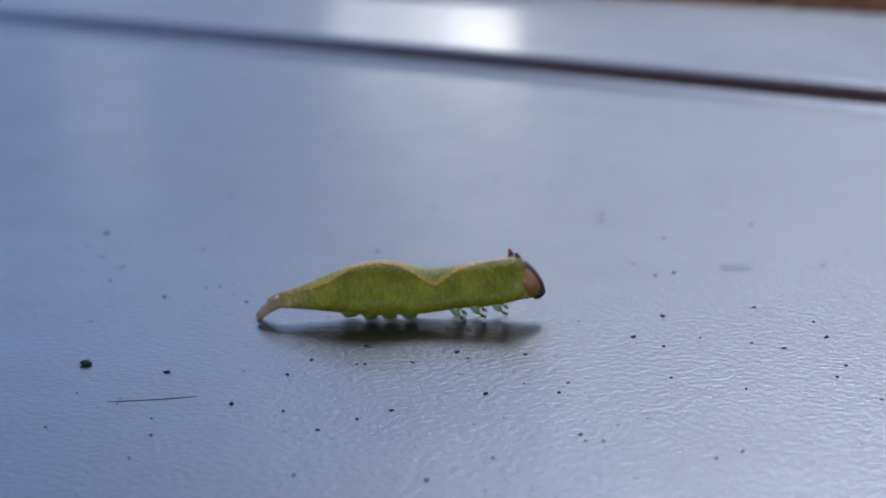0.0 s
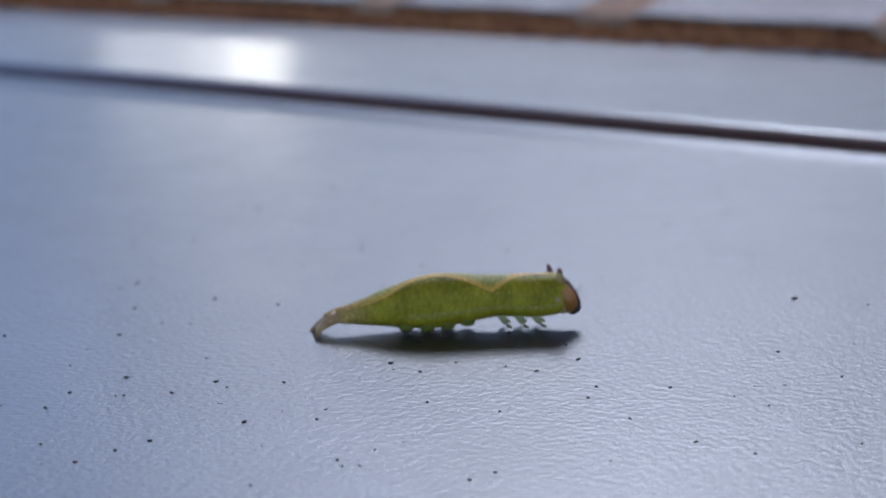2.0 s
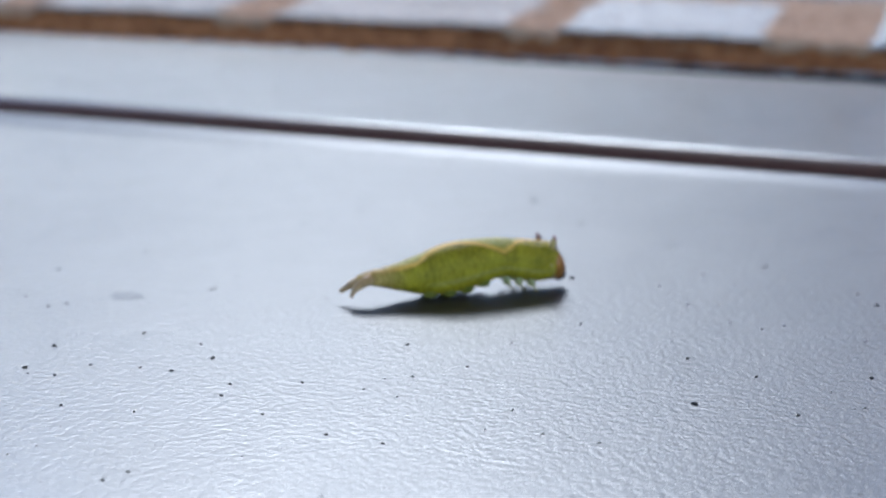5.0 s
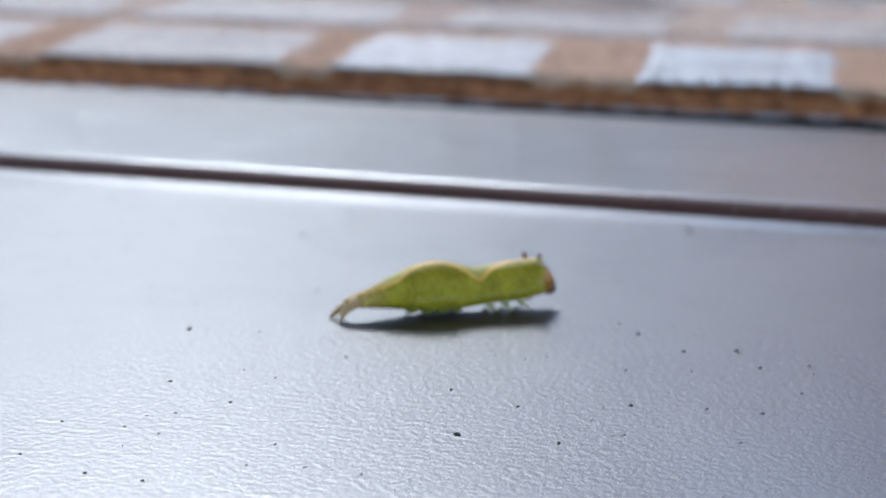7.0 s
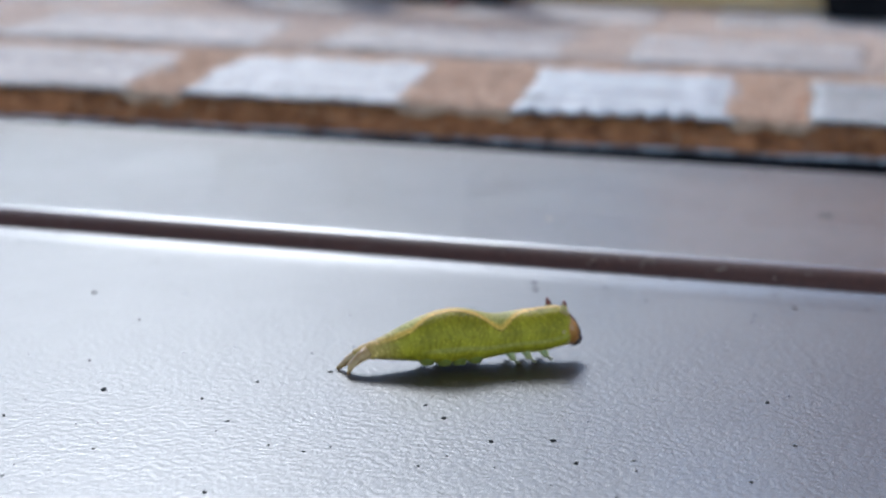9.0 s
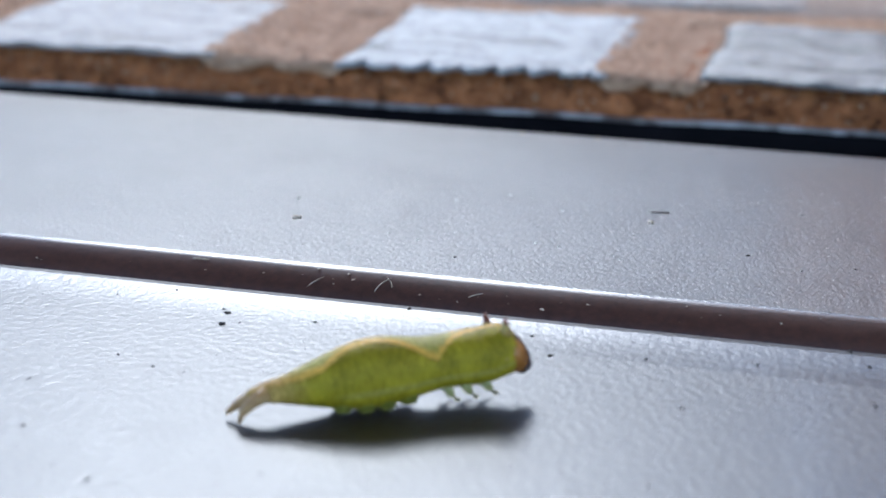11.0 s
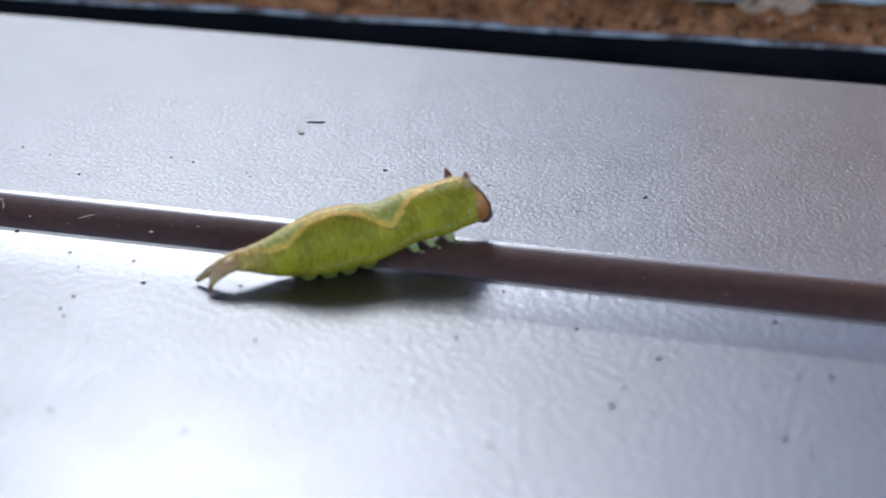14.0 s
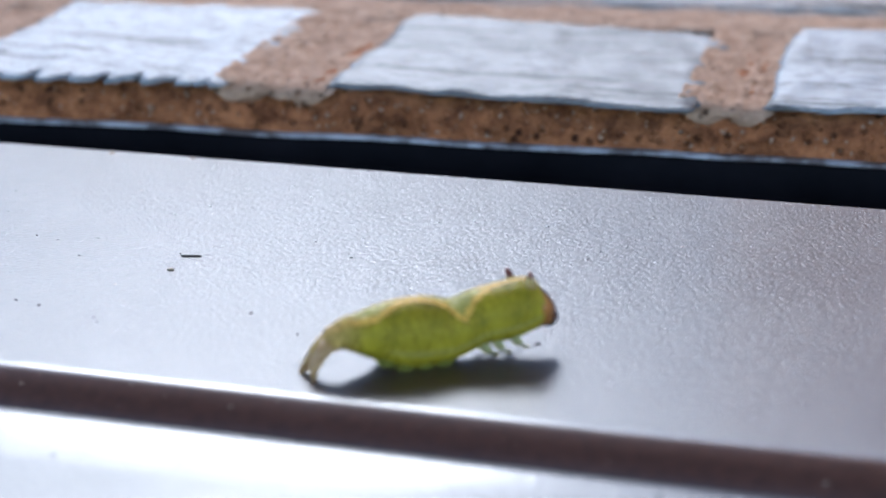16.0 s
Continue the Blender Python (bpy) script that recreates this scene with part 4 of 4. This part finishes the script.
# the gait: seconds, hump of the back (0 stretched, 1 arched), lift of the tail (cm)
GAIT = [(0.0, 0.95, 0), (0.12, 0.6, 0), (0.25, 0.05, 0.08), (0.36, 0.5, 0.03), (0.5, 0.95, 0), (0.6, 0.55, 0), (0.72, 0.05, 0.05), (0.8, 0.4, 0.08), (0.92, 1.0, 0), (1.0, 0.8, 0), (1.2, 0.05, 0.15), (1.4, 0.95, 0), (1.5, 0.65, 0), (1.62, 0.05, 0.1), (1.8, 0.6, 0.05), (1.9, 0.95, 0),
        (2.0, 0.4, 0), (2.2, 0.05, 0.1), (2.38, 0.7, 0), (2.5, 0.15, 0), (2.6, 0.1, 0.05), (2.8, 1.0, 0), (3.0, 0.15, 0.05), (3.15, 0.4, 0.12), (3.3, 0.95, 0.03), (3.5, 0.1, 0.18), (3.6, 0.05, 0.2), (3.8, 1.0, 0), (4.0, 0.15, 0.05), (4.2, 0.7, 0.05), (4.3, 0.95, 0), (4.5, 0.15, 0.05), (4.6, 0.1, 0.12), (4.8, 0.95, 0), (5.0, 0.05, 0.15),
        (5.2, 0.9, 0), (5.45, 0.05, 0.12), (5.68, 0.95, 0), (5.9, 0.05, 0.12), (6.12, 0.95, 0), (6.35, 0.05, 0.12), (6.56, 0.95, 0), (6.78, 0.05, 0.12), (7.0, 0.95, 0), (7.2, 0.05, 0.12), (7.4, 0.95, 0), (7.5, 0.8, 0), (7.6, 0.05, 0.1), (7.85, 0.95, 0), (8.0, 0.85, 0), (8.15, 0.05, 0.12), (8.4, 0.95, 0), (8.5, 0.5, 0), (8.6, 0.1, 0.1), (8.8, 0.9, 0.05), (9.0, 0.85, 0), (9.2, 0.05, 0.18), (9.4, 0.95, 0), (9.5, 0.9, 0),
        (9.65, 0.1, 0.08), (9.85, 0.95, 0), (10.07, 0.05, 0.12), (10.27, 0.95, 0), (10.48, 0.05, 0.12), (10.68, 0.95, 0), (10.9, 0.05, 0.12), (11.1, 0.95, 0), (11.3, 0.05, 0.12), (11.5, 0.95, 0), (11.7, 0.05, 0.1), (11.9, 0.8, 0), (12.0, 0.2, 0), (12.1, 0.05, 0.1), (12.3, 0.95, 0), (12.5, 0.3, 0), (12.65, 0.1, 0.1), (12.75, 0.5, 0.05), (12.9, 0.9, 0),
        (13.0, 0.4, 0), (13.2, 0.1, 0.12), (13.4, 0.95, 0), (13.5, 0.5, 0), (13.7, 0.1, 0.08), (13.9, 0.8, 0), (14.0, 0.8, 0), (14.2, 0.1, 0), (14.4, 0.1, 0.03), (14.5, 0.65, 0), (14.6, 0.8, 0), (14.8, 0.2, 0.05), (15.0, 0.8, 0), (15.3, 0.3, 0.05), (15.5, 0.9, 0), (15.6, 0.9, 0), (15.8, 0.2, 0.08), (16.0, 0.85, 0)]


# the body leans over while it climbs the step: seconds, degrees
LEAN = [(0.0, 0), (12.0, 0), (12.8, 8), (14.0, 12), (14.5, 16), (15.2, 8), (16.0, 4)]
# the back sinks while the body lies over the edge: seconds, centimetres
SINK = [(0.0, 0), (12.2, 0), (12.9, 0.05), (14.0, 0.08), (14.5, 0.12), (15.0, 0.07), (16.0, 0.09)]


def crawl_at(t):
    """Tail's place, heading, length and mouth's height at a time."""
    times = [row[0] for row in CRAWL]
    return [float(np.interp(t, times, [row[i] for row in CRAWL])) for i in range(1, 6)]


def stretch(f, hump):
    """Stretched, the rear half is longer and the front half shorter."""
    fold = 0.61
    p = 0.69 - 0.08 * hump
    return f * p / fold if f < fold else p + (f - fold) * (1 - p) / (1 - fold)


def soft_ground(y):
    """The ground's height as a body of some stiffness feels it, in centimetres."""
    return sum(ground_z((y + d) * 0.01) for d in (-0.7, -0.45, -0.2, 0.0, 0.2, 0.45, 0.7)) / 7 * 100


def motions():
    root_rows, seg_rows, head_rows = [], [[] for _ in cat_segs], []
    for t, hump, tail_up in GAIT:
        x, y, turn, length, mouth = crawl_at(t)
        base = ground_z(y * 0.01)
        root_rows.append((t, pose(x * 0.01, y * 0.01, base, 0, 0, turn)))
        k = length / BODY_L
        a = radians(turn)
        base *= 100
        lean, sink = (float(np.interp(t, [row[0] for row in rows], [row[1] for row in rows])) for rows in (LEAN, SINK))
        # drawn up short, the rear rises and the tail hangs steeply
        arch = 0.18 * (1 - smooth(0.66, 0.73, k))

        def centre(u, h, flat, arched):
            s = u / BODY_L
            back = flat + (arched - flat) * hump
            head_y = y + HEAD_U * k * math.sin(a)
            rise = mouth - 0.34 - soft_ground(head_y)
            return back - h / 2 + soft_ground(y + u * k * math.sin(a)) * smooth(0, 0.4, s) + base * (1 - smooth(0, 0.4, s)) - base + rise * max(0, (s - 0.5) / 0.46) ** 1.4 + tail_up * (1 - smooth(0.2, 1.5, u)) - sink * smooth(0.4, 1.2, u) * (1 - smooth(2.2, 3.2, u)) + arch * smooth(0.15, 0.7, u) * (1 - smooth(0.8, 2.0, u))

        zs = [centre(r[0], r[1], r[3], r[4]) for r in RINGS]
        us = [stretch(r[0] / BODY_L, hump) * length for r in RINGS]
        hz = zs[-1] + (HEAD_Z - 0.60) + (zs[-1] - zs[-2]) * 0.5
        for i in range(len(RINGS)):
            lo, hi = max(0, i - 1), min(len(RINGS) - 1, i + 1)
            tilt = math.degrees(math.atan2(zs[hi] - zs[lo], us[hi] - us[lo]))
            seg_rows[i].append((t, pose(us[i] * 0.01, 0, zs[i] * 0.01, lean * smooth(0.5, 1.2, RINGS[i][0]) * (1 - 0.7 * smooth(2.4, 3.5, RINGS[i][0])), -tilt, 0)))
        nod = math.degrees(math.atan2(zs[-1] - zs[-3], us[-1] - us[-3]))
        head_rows.append((t, pose((us[-1] + 0.143 * min(1, k * 1.05)) * 0.01, 0, (hz - 0.03) * 0.01, 0, -nod * 0.7, 0)))
    walk(cat_root, root_rows)
    for seg, rows in zip(cat_segs, seg_rows):
        walk(seg, rows)
    walk(cat_head, head_rows)


motions()
